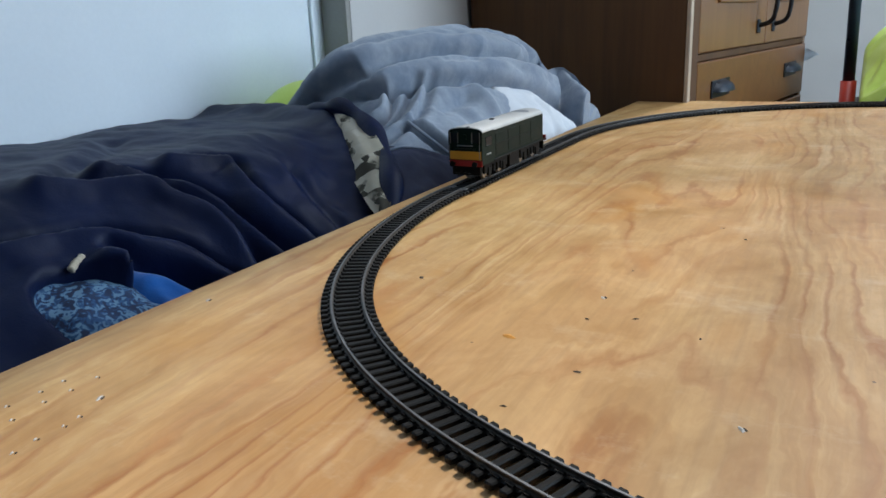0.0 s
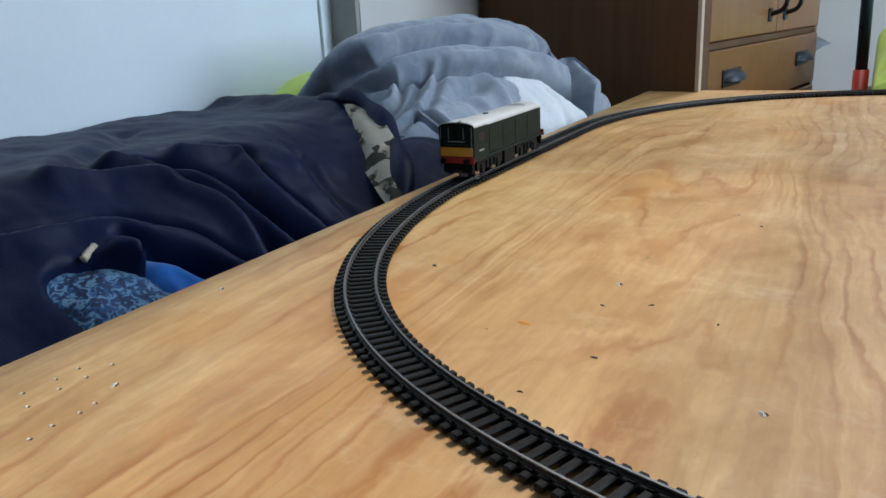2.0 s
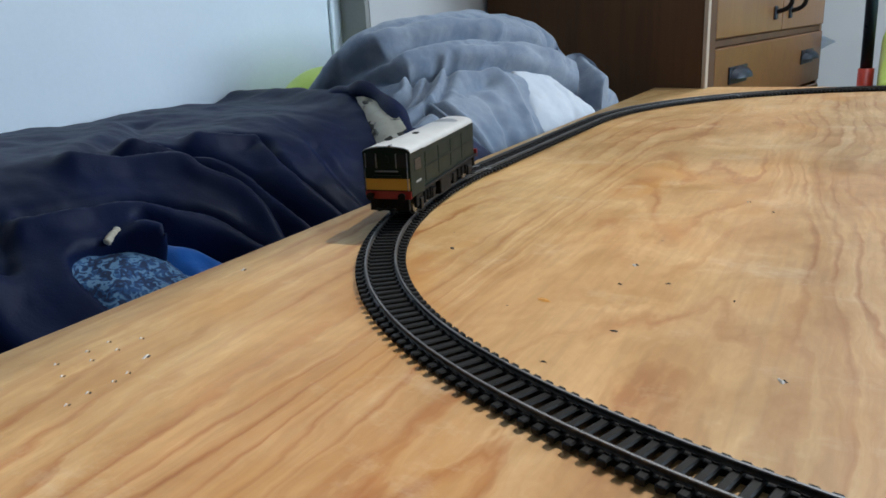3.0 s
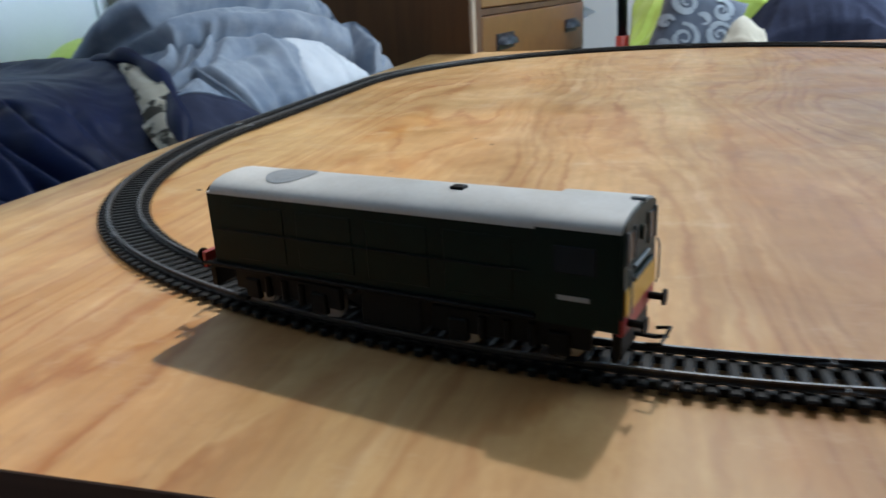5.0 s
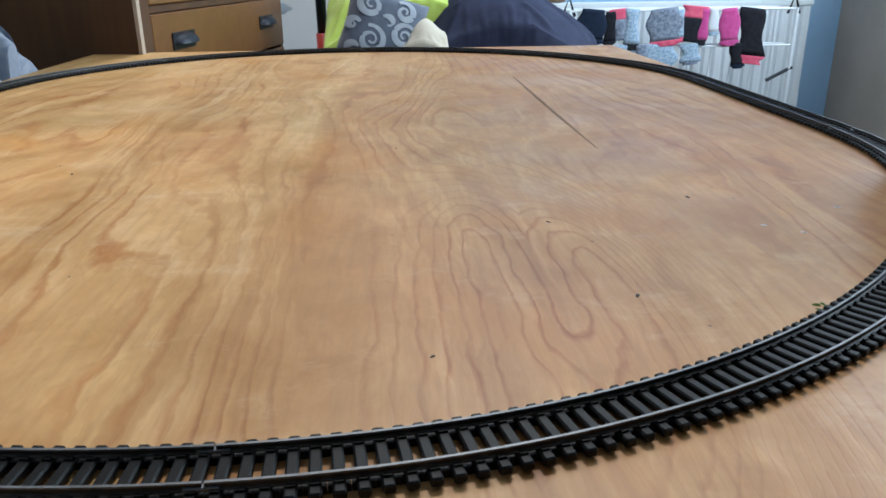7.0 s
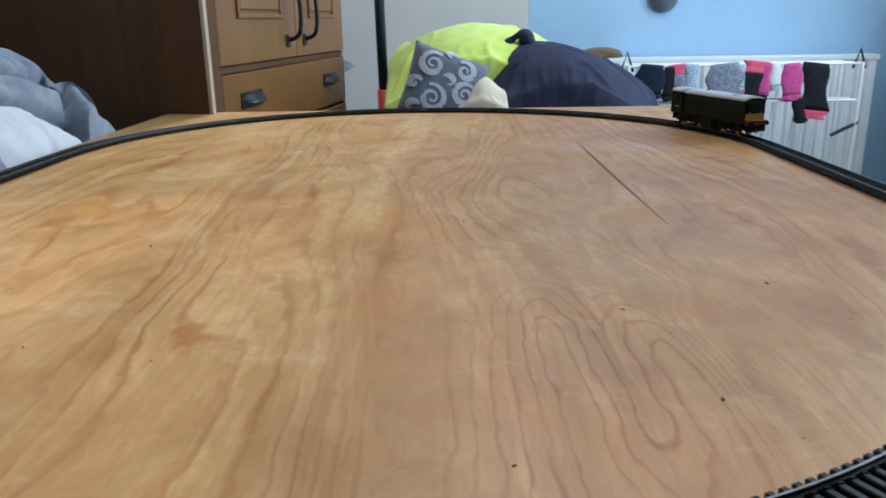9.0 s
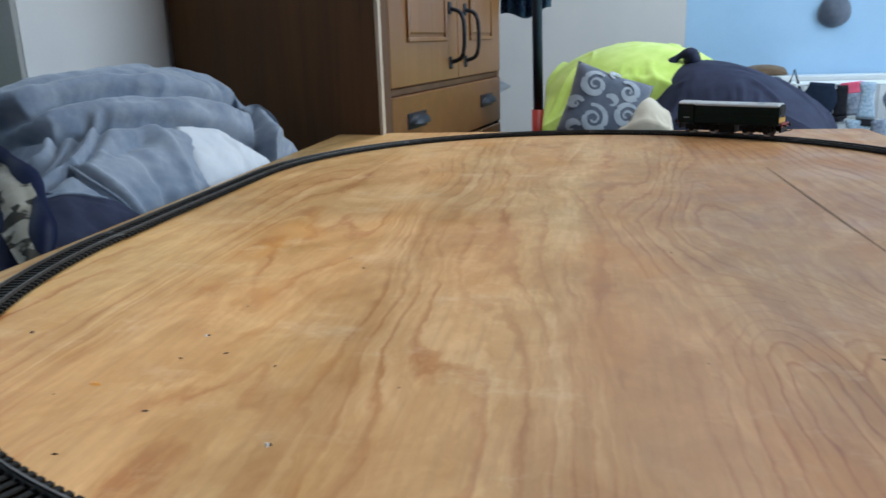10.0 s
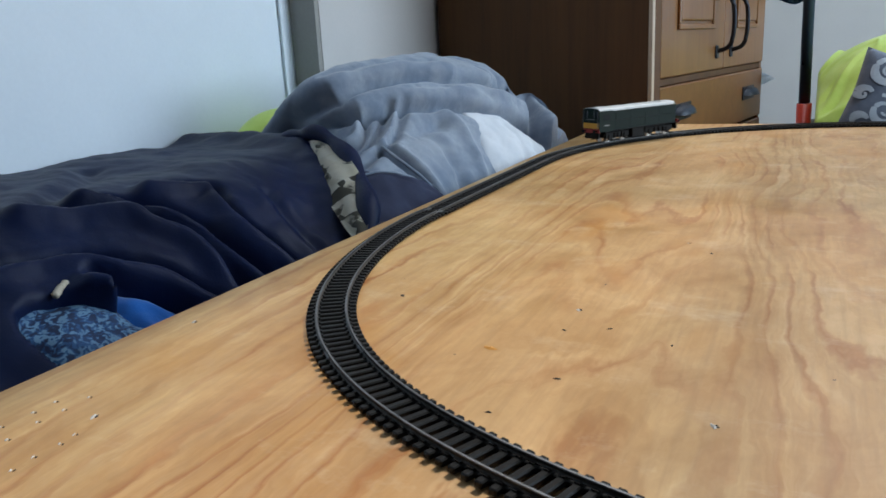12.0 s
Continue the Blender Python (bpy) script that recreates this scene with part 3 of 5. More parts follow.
def rail(section, s0, s1, off):
    bm = bmesh.new()
    n = max(2, round((s1 - s0) / 0.012))
    rings = []
    for k in range(n + 1):
        x, y, h = on_track(s0 + 0.0003 + (s1 - s0 - 0.0006) * k / n)
        nx, ny = -math.sin(h), math.cos(h)
        rings.append([bm.verts.new((x + nx * (off + a), y + ny * (off + a), SLEEPER_TOP + b)) for a, b in RAIL_OUTLINE])
    m = len(RAIL_OUTLINE)
    for r0, r1 in zip(rings, rings[1:]):
        for j in range(m):
            f = bm.faces.new((r0[j], r0[(j + 1) % m], r1[(j + 1) % m], r1[j]))
            f.material_index = 0 if j in (5, 6, 7) else 1
    bm.faces.new(rings[0])
    bm.faces.new(rings[-1])
    bmesh.ops.recalc_face_normals(bm, faces=bm.faces[:])
    metal("rail", bm, (RAIL, RAIL_SIDE), section, "nickel silver rail")


def track_section(s0, s1, label):
    section = empty("track_section", pose(0, 0, 0), label, "railway track", "oval of model railway track", unit=1)
    for off in (-0.0087, 0.0087):
        rail(section, s0, s1, off)
        x, y, h = on_track(s1 - 0.0005)
        nx, ny = -math.sin(h), math.cos(h)
        metal("rail_joiner", moved(box(-0.005, 0.005, -0.0013, 0.0013, 0.0001, 0.0013, 0.0002, 1), pose(x + nx * off, y + ny * off, SLEEPER_TOP, 0, 0, math.degrees(h))), RAIL, section, "folded metal rail joiner")
    n = round((s1 - s0) / 0.0066)
    for k in range(n):
        x, y, h = on_track(s0 + (s1 - s0) * (k + 0.5) / n)
        ob = new("sleeper", SLEEPER_MESH)
        ob.parent = section
        ob.matrix_world = pose(x, y, 0, 0, 0, math.degrees(h))


cuts = [0.0, STRAIGHT] + [STRAIGHT + HALF * k / 4 for k in range(1, 5)] + [2 * STRAIGHT + HALF] + [2 * STRAIGHT + HALF * (1 + k / 4) for k in range(1, 5)]
for s0, s1 in zip(cuts, cuts[1:]):
    track_section(s0, s1, "straight black sleepered model railway track on the board" if s1 - s0 < 0.33 else "curved black sleepered model railway track on the board")

# ---- the locomotive; its own x points forward, z = 0 at the rail tops ----
def arch(half, eave, top, low, n=56):
    """Cross-section: upright sides and a rounded roof."""
    pts = [(-half, low), (-half, eave)]
    for k in range(1, n):
        a = math.pi * (1 - k / n)
        pts.append((half * math.cos(a), eave + (top - eave) * math.sin(a) ** 0.8))
    return pts + [(half, eave), (half, low)]


def locomotive():
    loco = empty("model_locomotive", pose(0, 0, 0), "green model diesel locomotive with grey roof and yellow ends", "model train", unit=1)
    L = 0.0836
    HW, CW, EAVE, TOP, LOW = 0.0152, 0.0172, 0.0455, 0.0510, 0.0172
    metal("hood", extrude_outline([(-HW, LOW), (-HW, EAVE), (HW, EAVE), (HW, LOW)], -L + 0.006, L - 0.027), GREEN, loco)
    metal("cab", extrude_outline([(-CW, LOW - 0.001), (-CW, EAVE + 0.001), (CW, EAVE + 0.001), (CW, LOW - 0.001)], L - 0.027, L - 0.001), GREEN, loco)
    roof = extrude_outline(arch(HW + 0.0002, EAVE, TOP, EAVE - 0.0005), -L + 0.006, L - 0.0275)
    bmesh.ops.bevel(roof, geom=[e for e in roof.edges if abs(e.verts[0].co.x - e.verts[1].co.x) < 1e-6 and e.verts[0].co.x < -0.07 and e.verts[0].co.z > EAVE], offset=0.002, segments=3, affect="EDGES")
    metal("hood_roof", roof, GREY_ROOF, loco)
    metal("cab_roof", extrude_outline(arch(CW + 0.0002, EAVE + 0.0015, TOP + 0.0004, EAVE + 0.0009), L - 0.0272, L - 0.0008), GREY_ROOF, loco)
    # the cab's front carries the roof's arch in body colour
    metal("cab_front", extrude_outline(arch(CW, EAVE + 0.001, TOP - 0.0004, 0.0205), L - 0.0008, L), GREEN, loco)
    metal("nose_front", extrude_outline(arch(HW - 0.0006, EAVE - 0.001, TOP - 0.002, 0.0205), -L + 0.0054, -L + 0.0062), BLACK, loco, "black radiator front")
    for end, x in ((1, L), (-1, -L + 0.0054)):
        half = CW - 0.001 if end > 0 else HW - 0.001
        metal("warning_panel", box(min(x, x + end * 0.0006), max(x, x + end * 0.0006), -half, half, 0.0214, 0.0292, 0.0001, 1), YELLOW, loco, "yellow warning panel")
    # cab windows, handrails and ledge
    for side in (-1, 1):
        y = side * 0.0112
        pane = metal("cab_window", box(L + 0.0001, L + 0.0005, y - 0.0036, y + 0.0036, 0.0372, 0.0460, 0.0002, 1), GLAZE, loco, "dark cab window")
        metal("window_frame", box(L + 0.0000, L + 0.0009, y - 0.0043, y - 0.0036, 0.0366, 0.0466, 0.0001, 1), FRAME, pane)
        metal("window_frame", box(L + 0.0000, L + 0.0009, y + 0.0036, y + 0.0043, 0.0366, 0.0466, 0.0001, 1), FRAME, pane)
        metal("side_window", box(L - 0.021, L - 0.008, side * CW - 0.0003, side * CW + 0.0003, 0.0330, 0.0415, 0.0002, 1), GLAZE, loco, "dark cab side window")
        metal("handrail", tube([(L + 0.001, side * 0.0155, 0.021), (L + 0.0018, side * 0.0155, 0.023), (L + 0.0018, side * 0.0155, 0.034), (L + 0.001, side * 0.0155, 0.036)], 0.00035, 6), FRAME, loco)
        metal("number_mark", box(L - 0.020, L - 0.010, side * CW - 0.0002, side * CW + 0.0002, 0.0245, 0.0260), WHITE_NO, loco, "white running number as a bar")
        for k in range(4):
            x = -L + 0.018 + k * 0.030
            metal("access_door", box(x, x + 0.024, side * HW - 0.0003, side * HW + 0.0003, 0.0205, 0.0415, 0.0002, 1), GREEN, loco)
        metal("running_plate", box(-L, L - 0.0275, side * 0.0172 - (0.0022 if side > 0 else 0), side * 0.0172 + (0.0022 if side < 0 else 0), 0.0162, 0.0176, 0.0003, 1), BLACK, loco)
        metal("hand_rail", tube([(-L + 0.010, side * (HW + 0.001), 0.0315), (L - 0.030, side * (HW + 0.001), 0.0315)], 0.0003, 5), BLACK, loco)
    metal("front_ledge", box(L, L + 0.0016, -0.0105, 0.0105, 0.0304, 0.0318, 0.0003, 1), GREEN, loco)
    metal("headcode_disc", cylinder((L + 0.0008, 0, 0.0425), "x", 0.0024, 0.0008, 16), GREEN, loco)
    metal("marker_strip", box(L, L + 0.0009, -0.0085, 0.0085, 0.0338, 0.0349, 0.0003, 1), FRAME, loco, "grey marker strip")
    for side in (-1, 1):
        metal("nose_lamp", cylinder((-L + 0.0052, side * 0.008, 0.0305), "x", 0.0013, 0.0009, 12), FRAME, loco)
    metal("nose_grille", box(-L + 0.0046, -L + 0.0056, -0.0105, 0.0105, 0.0325, 0.0435, 0.0003, 1), BLACK, loco)
    # roof fittings
    fan = bmesh.new()
    rings = []
    for k in range(6):
        r = 0.0092 * (k + 0.2) / 5.2
        ring = []
        for j in range(32):
            x, y = r * math.cos(2 * math.pi * j / 32), 1.15 * r * math.sin(2 * math.pi * j / 32)
            q = math.sqrt(max(0.0, 1 - (y / (HW + 0.0002)) ** 2))
            ring.append(fan.verts.new((-L + 0.036 + x, y, EAVE + (TOP - EAVE) * q ** 0.8 + (0.00022 if k % 2 else 0.00014))))
        rings.append(ring)
    fan.faces.new(rings[0])
    for r0, r1 in zip(rings, rings[1:]):
        for j in range(32):
            fan.faces.new((r0[j], r1[j], r1[(j + 1) % 32], r0[(j + 1) % 32]))
    bmesh.ops.recalc_face_normals(fan, faces=fan.faces[:])
    metal("fan_grille", fan, FAN, loco, "grey round fan grille")
    metal("roof_panel", box(-L + 0.062, -L + 0.098, -0.0062, -0.0052, TOP - 0.0024, TOP - 0.0012, 0.0002, 1), FRAME, loco)
    metal("exhaust", box(-L + 0.104, -L + 0.109, -0.002, 0.002, TOP - 0.0004, TOP + 0.0009, 0.0003, 1), BLACK, loco)
    metal("horn", tube([(L - 0.020, -0.0075, TOP - 0.0028), (L - 0.016, -0.0075, TOP - 0.0018)], 0.0008, 8), BLACK, loco)
    metal("horn", tube([(L - 0.004, 0.003, TOP + 0.0006), (L + 0.0005, 0.003, TOP + 0.0006)], 0.0007, 8), FRAME, loco)
    # frame, tank, buffer beams
    metal("frame", box(-L + 0.001, L - 0.001, -0.0135, 0.0135, 0.0163, 0.0172, 0.0002, 1), BLACK, loco)
    metal("battery_box", box(-0.0105, 0.0145, -0.0150, 0.0150, 0.0030, 0.0164, 0.0006, 1), BLACK, loco)
    for end in (1, -1):
        x = end * L
        metal("buffer_beam", box(min(x, x - end * 0.002), max(x, x - end * 0.002), -0.0168, 0.0168, 0.0150, 0.0213, 0.0003, 1), RED, loco, "red buffer beam")
        metal("guard_iron", box(min(x - end * 0.001, x - end * 0.004), max(x - end * 0.001, x - end * 0.004), -0.0145, 0.0145, 0.0065, 0.0149, 0.0004, 1), BLACK, loco, "black guard plate")
        for side in (-1, 1):
            buf = metal("buffer", tube([(x, side * 0.0115, 0.0178), (x + end * 0.0045, side * 0.0115, 0.0178)], 0.0012, 10), BLACK, loco)
            metal("buffer_head", cylinder((x + end * 0.0050, side * 0.0115, 0.0178), "x", 0.0027, 0.0009, 16), BLACK, buf)
        arm = [(x - end * 0.004, 0, 0.0092), (x + end * 0.006, 0, 0.0092)]
        coupling = metal("coupling", tube(arm, 0.0011, 6, squash=0.6), BLACK, loco)
        metal("hook", tube([(x + end * 0.005, 0, 0.0092), (x + end * 0.009, 0, 0.0100), (x + end * 0.0095, 0, 0.0125)], 0.0007, 6), BLACK, coupling)
        metal("loop", tube([(x + end * 0.004, -0.0065, 0.0092), (x + end * 0.0085, -0.0065, 0.0100), (x + end * 0.0085, 0.0065, 0.0100), (x + end * 0.004, 0.0065, 0.0092)], 0.0006, 6), BLACK, coupling)
    # bogies with wheelsets
    bogies, wheelsets = [], []
    for end in (1, -1):
        cx = end * 0.0445
        bogie = empty("bogie", pose(cx, 0, 0), "", "", unit=1)
        bogie.parent = loco
        for side in (-1, 1):
            frame_part = box(-0.0270, 0.0270, side * 0.0125 - 0.0012, side * 0.0125 + 0.0012, 0.0060, 0.0148, 0.0005, 1)
            for ax in (-0.017, 0.017):
                box(ax - 0.0035, ax + 0.0035, side * 0.0136 - 0.0014, side * 0.0136 + 0.0014, 0.0035, 0.0115, 0.0005, 1, bm=frame_part)
            for ax in (-0.0085, 0.0, 0.0085):
                cylinder((ax, side * 0.0140, 0.0095), "z", 0.0014, 0.0075, 10, bm=frame_part)
            metal("side_frame", frame_part, BLACK, bogie)
            metal("step", box(end * 0.0225 - 0.003, end * 0.0225 + 0.003, side * 0.0150 - 0.0015, side * 0.0150 + 0.0015, 0.0028, 0.0036), BLACK, bogie)
        metal("bolster", box(-0.020, 0.020, -0.0070, 0.0070, 0.0060, 0.0162, 0.0004, 1), BLACK, bogie)
        for ax in (-0.017, 0.017):
            bm = cylinder((0, 0, 0), "y", 0.0010, 0.022, 8)
            for side in (-1, 1):
                cylinder((0, side * 0.0083, 0), "y", 0.0068, 0.0020, 24, bm=bm, bevel=0.0003)
                cylinder((0, side * 0.0071, 0), "y", 0.0076, 0.0006, 24, bm=bm)
            w = metal("wheelset", bm, STEEL, bogie, "steel wheelset")
            w.location = (ax, 0, 0.0069)
            wheelsets.append((w, ax))
        bogies.append((bogie, cx))
    return loco, bogies, wheelsets


LOCO, BOGIES, WHEELSETS = locomotive()

# ---- the wardrobe ----
def wardrobe():
    """Its own x runs along the front, y into the body, from the near front corner at floor level."""
    a = math.degrees(math.atan2(0.70, 0.118))
    w = empty("wardrobe", pose(-0.225, 1.192, FLOOR, 0, 0, a), "wooden wardrobe with two doors over drawers, dark side panel", "wardrobe")
    W, D, H = 0.712, 0.39, 1.9
    def z(level):
        return level - FLOOR
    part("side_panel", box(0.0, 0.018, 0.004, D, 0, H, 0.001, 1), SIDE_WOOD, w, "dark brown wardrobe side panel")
    part("edge_band", box(-0.001, 0.0095, -0.003, 0.0035, 0, H, 0.0008, 1), PALE_EDGE, w, "pale edge band")
    part("side_panel", box(W - 0.018, W, 0.004, D, 0, H, 0.001, 1), PINE_UP, w)
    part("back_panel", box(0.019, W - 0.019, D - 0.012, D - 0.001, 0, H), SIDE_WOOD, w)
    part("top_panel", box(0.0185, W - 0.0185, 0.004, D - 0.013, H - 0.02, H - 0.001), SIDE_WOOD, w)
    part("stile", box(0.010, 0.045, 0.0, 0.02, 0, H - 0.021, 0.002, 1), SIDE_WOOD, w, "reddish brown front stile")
    part("rail", box(0.0455, W - 0.0185, 0.004, 0.02, z(0.0555), z(0.0665), 0.001, 1), SIDE_WOOD, w, "dark gap rail between doors and drawers")
    part("plinth", box(0.0455, W - 0.0185, 0.006, 0.02, 0, 0.08), SIDE_WOOD, w)
    mid = 0.395
    for x0, x1, hx in ((0.047, mid - 0.0015, mid - 0.05), (mid + 0.0015, W - 0.002, mid + 0.045)):
        door = part("door", box(x0, x1, 0.001, 0.018, z(0.068), H - 0.03, 0.002, 1), PINE_UP, w, "honey wood door")
        r = 0.075
        for b in ((x0 + r, x1 - r, z(0.142), z(0.150)), (x0 + r, x1 - r, H - 0.118, H - 0.110), (x0 + r, x0 + r + 0.008, z(0.150), H - 0.118), (x1 - r - 0.008, x1 - r, z(0.150), H - 0.118)):
            part("moulding", box(b[0], b[1], -0.004, 0.0012, b[2], b[3], 0.002, 2), PINE_UP, door)
        part("raised_field", box(x0 + r + 0.012, x1 - r - 0.012, -0.003, 0.0012, z(0.156), H - 0.124, 0.003, 2), PINE_UP, door)
        pull = spline([(hx, 0.001, z(0.100)), (hx, -0.024, z(0.112)), (hx, -0.030, z(0.152)), (hx, -0.024, z(0.192)), (hx, 0.001, z(0.204))], 6)
        handle = part("handle", tube(pull, 0.0042, 10), IRON, door, "black iron bow handle", smooth=True)
        for zz in (0.100, 0.204):
            part("handle_plate", box(hx - 0.008, hx + 0.008, -0.003, 0.0012, z(zz) - 0.012, z(zz) + 0.012, 0.002, 1), IRON, handle)
    levels = [(-0.050, 0.054), (-0.160, -0.056), (-0.270, -0.166), (-0.380, -0.276), (-0.500, -0.386)]
    for z0, z1 in levels:
        drawer = part("drawer", box(0.047, W - 0.002, 0.001, 0.018, z(z0), z(z1), 0.002, 1), PINE, w, "honey wood drawer front")
        for hx in (0.155, 0.590):
            zc = z(0.004 + z1 - 0.054)
            cup = bmesh.new()
            bmesh.ops.create_uvsphere(cup, u_segments=16, v_segments=8, radius=1)
            bmesh.ops.delete(cup, geom=[v for v in cup.verts if v.co.z < -0.35 or v.co.y > 0.05], context="VERTS")
            for v in cup.verts:
                v.co = Vector((hx + v.co.x * 0.042, v.co.y * 0.022, zc + v.co.z * 0.018))
            cup_ob = part("cup_handle", cup, IRON, drawer, "black iron cup pull", smooth=True)
            part("handle_plate", box(hx - 0.044, hx + 0.044, -0.002, 0.0012, zc - 0.010, zc + 0.018, 0.001, 1), IRON, cup_ob)
    return w


wardrobe()

# a sheet of white paper tucked in behind the wardrobe's far corner
bm = bmesh.new()
rows = []
for i in range(9):
    u = i / 8
    reach = 0.001 + 0.045 * (1 - u)
    rows.append([bm.verts.new((-0.125 + reach * j / 6, 1.8985 - 0.0012 * j / 6 + 0.0008 * math.sin(9 * u + j), 0.006 + 0.046 * u + 0.024 * (j / 6) * (1 - u))) for j in range(7)])
for r0, r1 in zip(rows, rows[1:]):
    for j in range(6):
        bm.faces.new((r0[j], r0[j + 1], r1[j + 1], r1[j]))
bmesh.ops.solidify(bm, geom=bm.faces[:], thickness=0.001)
tagged(part("paper_sheet", bm, WALL_WHITE), "white paper corner poking out behind the wardrobe", "paper")

# ---- clothes ----
def drape(area, cells, slack, support, base, seed, fence, stiff=0.035, steps=150, lift=0.03, pins=0):
    """Lets a sheet of cloth, larger than its area by slack in x and y, settle on a support height; it buckles into folds.
    fence: the x and y limits that it may not leave. Returns a closed body that goes down to base."""
    x0, x1, y0, y1 = area
    nx, ny = cells
    rng = np.random.default_rng(seed)
    gx, gy = np.linspace(x0, x1, nx + 1), np.linspace(y0, y1, ny + 1)
    hx, hy = (gx[1] - gx[0]) * slack[0], (gy[1] - gy[0]) * slack[1]
    px, py = np.meshgrid(gx, gy, indexing="ij")
    # support heights on a grid of their own, with a margin
    mx, my = np.linspace(x0 - 0.1, x1 + 0.1, 110), np.linspace(y0 - 0.1, y1 + 0.1, 150)
    ground = np.array([[support(u, v) for v in my] for u in mx])
    def under(p):
        u = np.clip((p[..., 0] - mx[0]) / (mx[1] - mx[0]), 0, len(mx) - 1.001)
        v = np.clip((p[..., 1] - my[0]) / (my[1] - my[0]), 0, len(my) - 1.001)
        i, j = u.astype(int), v.astype(int)
        fu, fv = u - i, v - j
        return (ground[i, j] * (1 - fu) + ground[i + 1, j] * fu) * (1 - fv) + (ground[i, j + 1] * (1 - fu) + ground[i + 1, j + 1] * fu) * fv
    p = np.stack([px, py, np.zeros_like(px)], -1)
    bumps = rng.normal(size=(nx // 7 + 3, ny // 7 + 3))
    bi, bj = np.arange(nx + 1) / 7, np.arange(ny + 1) / 7
    i0, j0 = bi.astype(int), bj.astype(int)
    fu, fv = (bi - i0)[:, None], (bj - j0)[None, :]
    soft = (bumps[np.ix_(i0, j0)] * (1 - fu) + bumps[np.ix_(i0 + 1, j0)] * fu) * (1 - fv) + (bumps[np.ix_(i0, j0 + 1)] * (1 - fu) + bumps[np.ix_(i0 + 1, j0 + 1)] * fu) * fv
    p[..., 2] = under(p) + lift * 0.4 + np.abs(soft) * lift * 0.5
    old = p.copy()
    rim_x, rim_y = p[..., 0].copy(), p[..., 1].copy()
    hold = [(int(i), int(j)) for i, j in zip(rng.integers(3, nx - 3, pins), rng.integers(3, ny - 3, pins))]
    hi, hj = np.array([i for i, j in hold], int), np.array([j for i, j in hold], int)
    links = []
    for dx, dy, k in ((1, 0, 1.0), (0, 1, 1.0), (1, 1, 0.5), (1, -1, 0.5), (2, 0, stiff), (0, 2, stiff)):
        rest = math.hypot(dx * hx, dy * hy)
        for phase in (0, 1):
            if dy >= 0:
                a = (slice(0, nx + 1 - dx), slice(0, ny + 1 - dy))
                b = (slice(dx, nx + 1), slice(dy, ny + 1))
            else:
                a = (slice(0, nx + 1 - dx), slice(-dy, ny + 1))
                b = (slice(dx, nx + 1), slice(0, ny + 1 + dy))
            ii, jj = np.meshgrid(np.arange(nx + 1), np.arange(ny + 1), indexing="ij")
            key = (ii // max(1, dx)) if dx else (jj // max(1, dy))
            links.append((a, b, rest, k, ((key[a] % 2) == phase)[..., None]))
    for step in range(steps):
        vel = (p - old) * 0.93
        old = p.copy()
        p = p + vel
        p[..., 2] -= 0.00025
        for _ in range(5):
            for a, b, rest, k, mask in links:
                d = p[b] - p[a]
                ln = np.sqrt((d * d).sum(-1, keepdims=True)) + 1e-9
                c = d * ((ln - rest) / ln * 0.5 * k) * mask
                p[a] += c
                p[b] -= c
            g = under(p) + 0.002
            low = p[..., 2] < g
            p[..., 2] = np.maximum(p[..., 2], g)
            p[..., 0] = np.clip(p[..., 0], fence[0], fence[1])
            p[..., 1] = np.clip(p[..., 1], fence[2], fence[3])
            for edge in (np.s_[0, :], np.s_[-1, :], np.s_[:, 0], np.s_[:, -1]):
                p[edge + (0,)], p[edge + (1,)] = rim_x[edge], rim_y[edge]
            if pins:
                p[hi, hj, 0], p[hi, hj, 1], p[hi, hj, 2] = rim_x[hi, hj], rim_y[hi, hj], g[hi, hj]
            old[low, :2] = old[low, :2] * 0.5 + p[low, :2] * 0.5
    bm = bmesh.new()
    grid = [[bm.verts.new(Vector(p[i, j])) for j in range(ny + 1)] for i in range(nx + 1)]
    for i in range(nx):
        for j in range(ny):
            bm.faces.new((grid[i][j], grid[i + 1][j], grid[i + 1][j + 1], grid[i][j + 1]))
    rim = [grid[i][0] for i in range(nx)] + [grid[nx][j] for j in range(ny)] + [grid[i][ny] for i in range(nx, 0, -1)] + [grid[0][j] for j in range(ny, 0, -1)]
    low = [bm.verts.new((v.co.x, v.co.y, min(base, v.co.z - 0.002))) for v in rim]
    for k in range(len(rim)):
        n = (k + 1) % len(rim)
        bm.faces.new((rim[n], rim[k], low[k], low[n]))
    bmesh.ops.smooth_vert(bm, verts=[v for row in grid for v in row], factor=0.35, use_axis_x=True, use_axis_y=True, use_axis_z=True)
    bmesh.ops.recalc_face_normals(bm, faces=bm.faces[:])
    return bm


BED_CLOTH = BED_TOP + 0.002


def chain_of(points, n=8):
    """A smooth run of points as an array."""
    return np.array([tuple(p) for p in spline([tuple(p) + (0.0,) * (3 - len(p)) for p in points], n)])


def far_from(grid, chain):
    """Distance of every point of a grid to a chain of points."""
    best = np.full(grid.shape[:-1], 9.0)
    for a, b in zip(chain, chain[1:]):
        d = b - a
        u = np.clip(((grid - a) @ d) / max(1e-12, float(d @ d)), 0, 1)
        best = np.minimum(best, np.linalg.norm(grid - a - u[..., None] * d, axis=-1))
    return best


def normals_of(p):
    n = np.cross(np.gradient(p, axis=0), np.gradient(p, axis=1))
    n /= np.linalg.norm(n, axis=-1, keepdims=True) + 1e-12
    return np.where((n[..., :1] + n[..., 2:3]) < 0, -n, n)


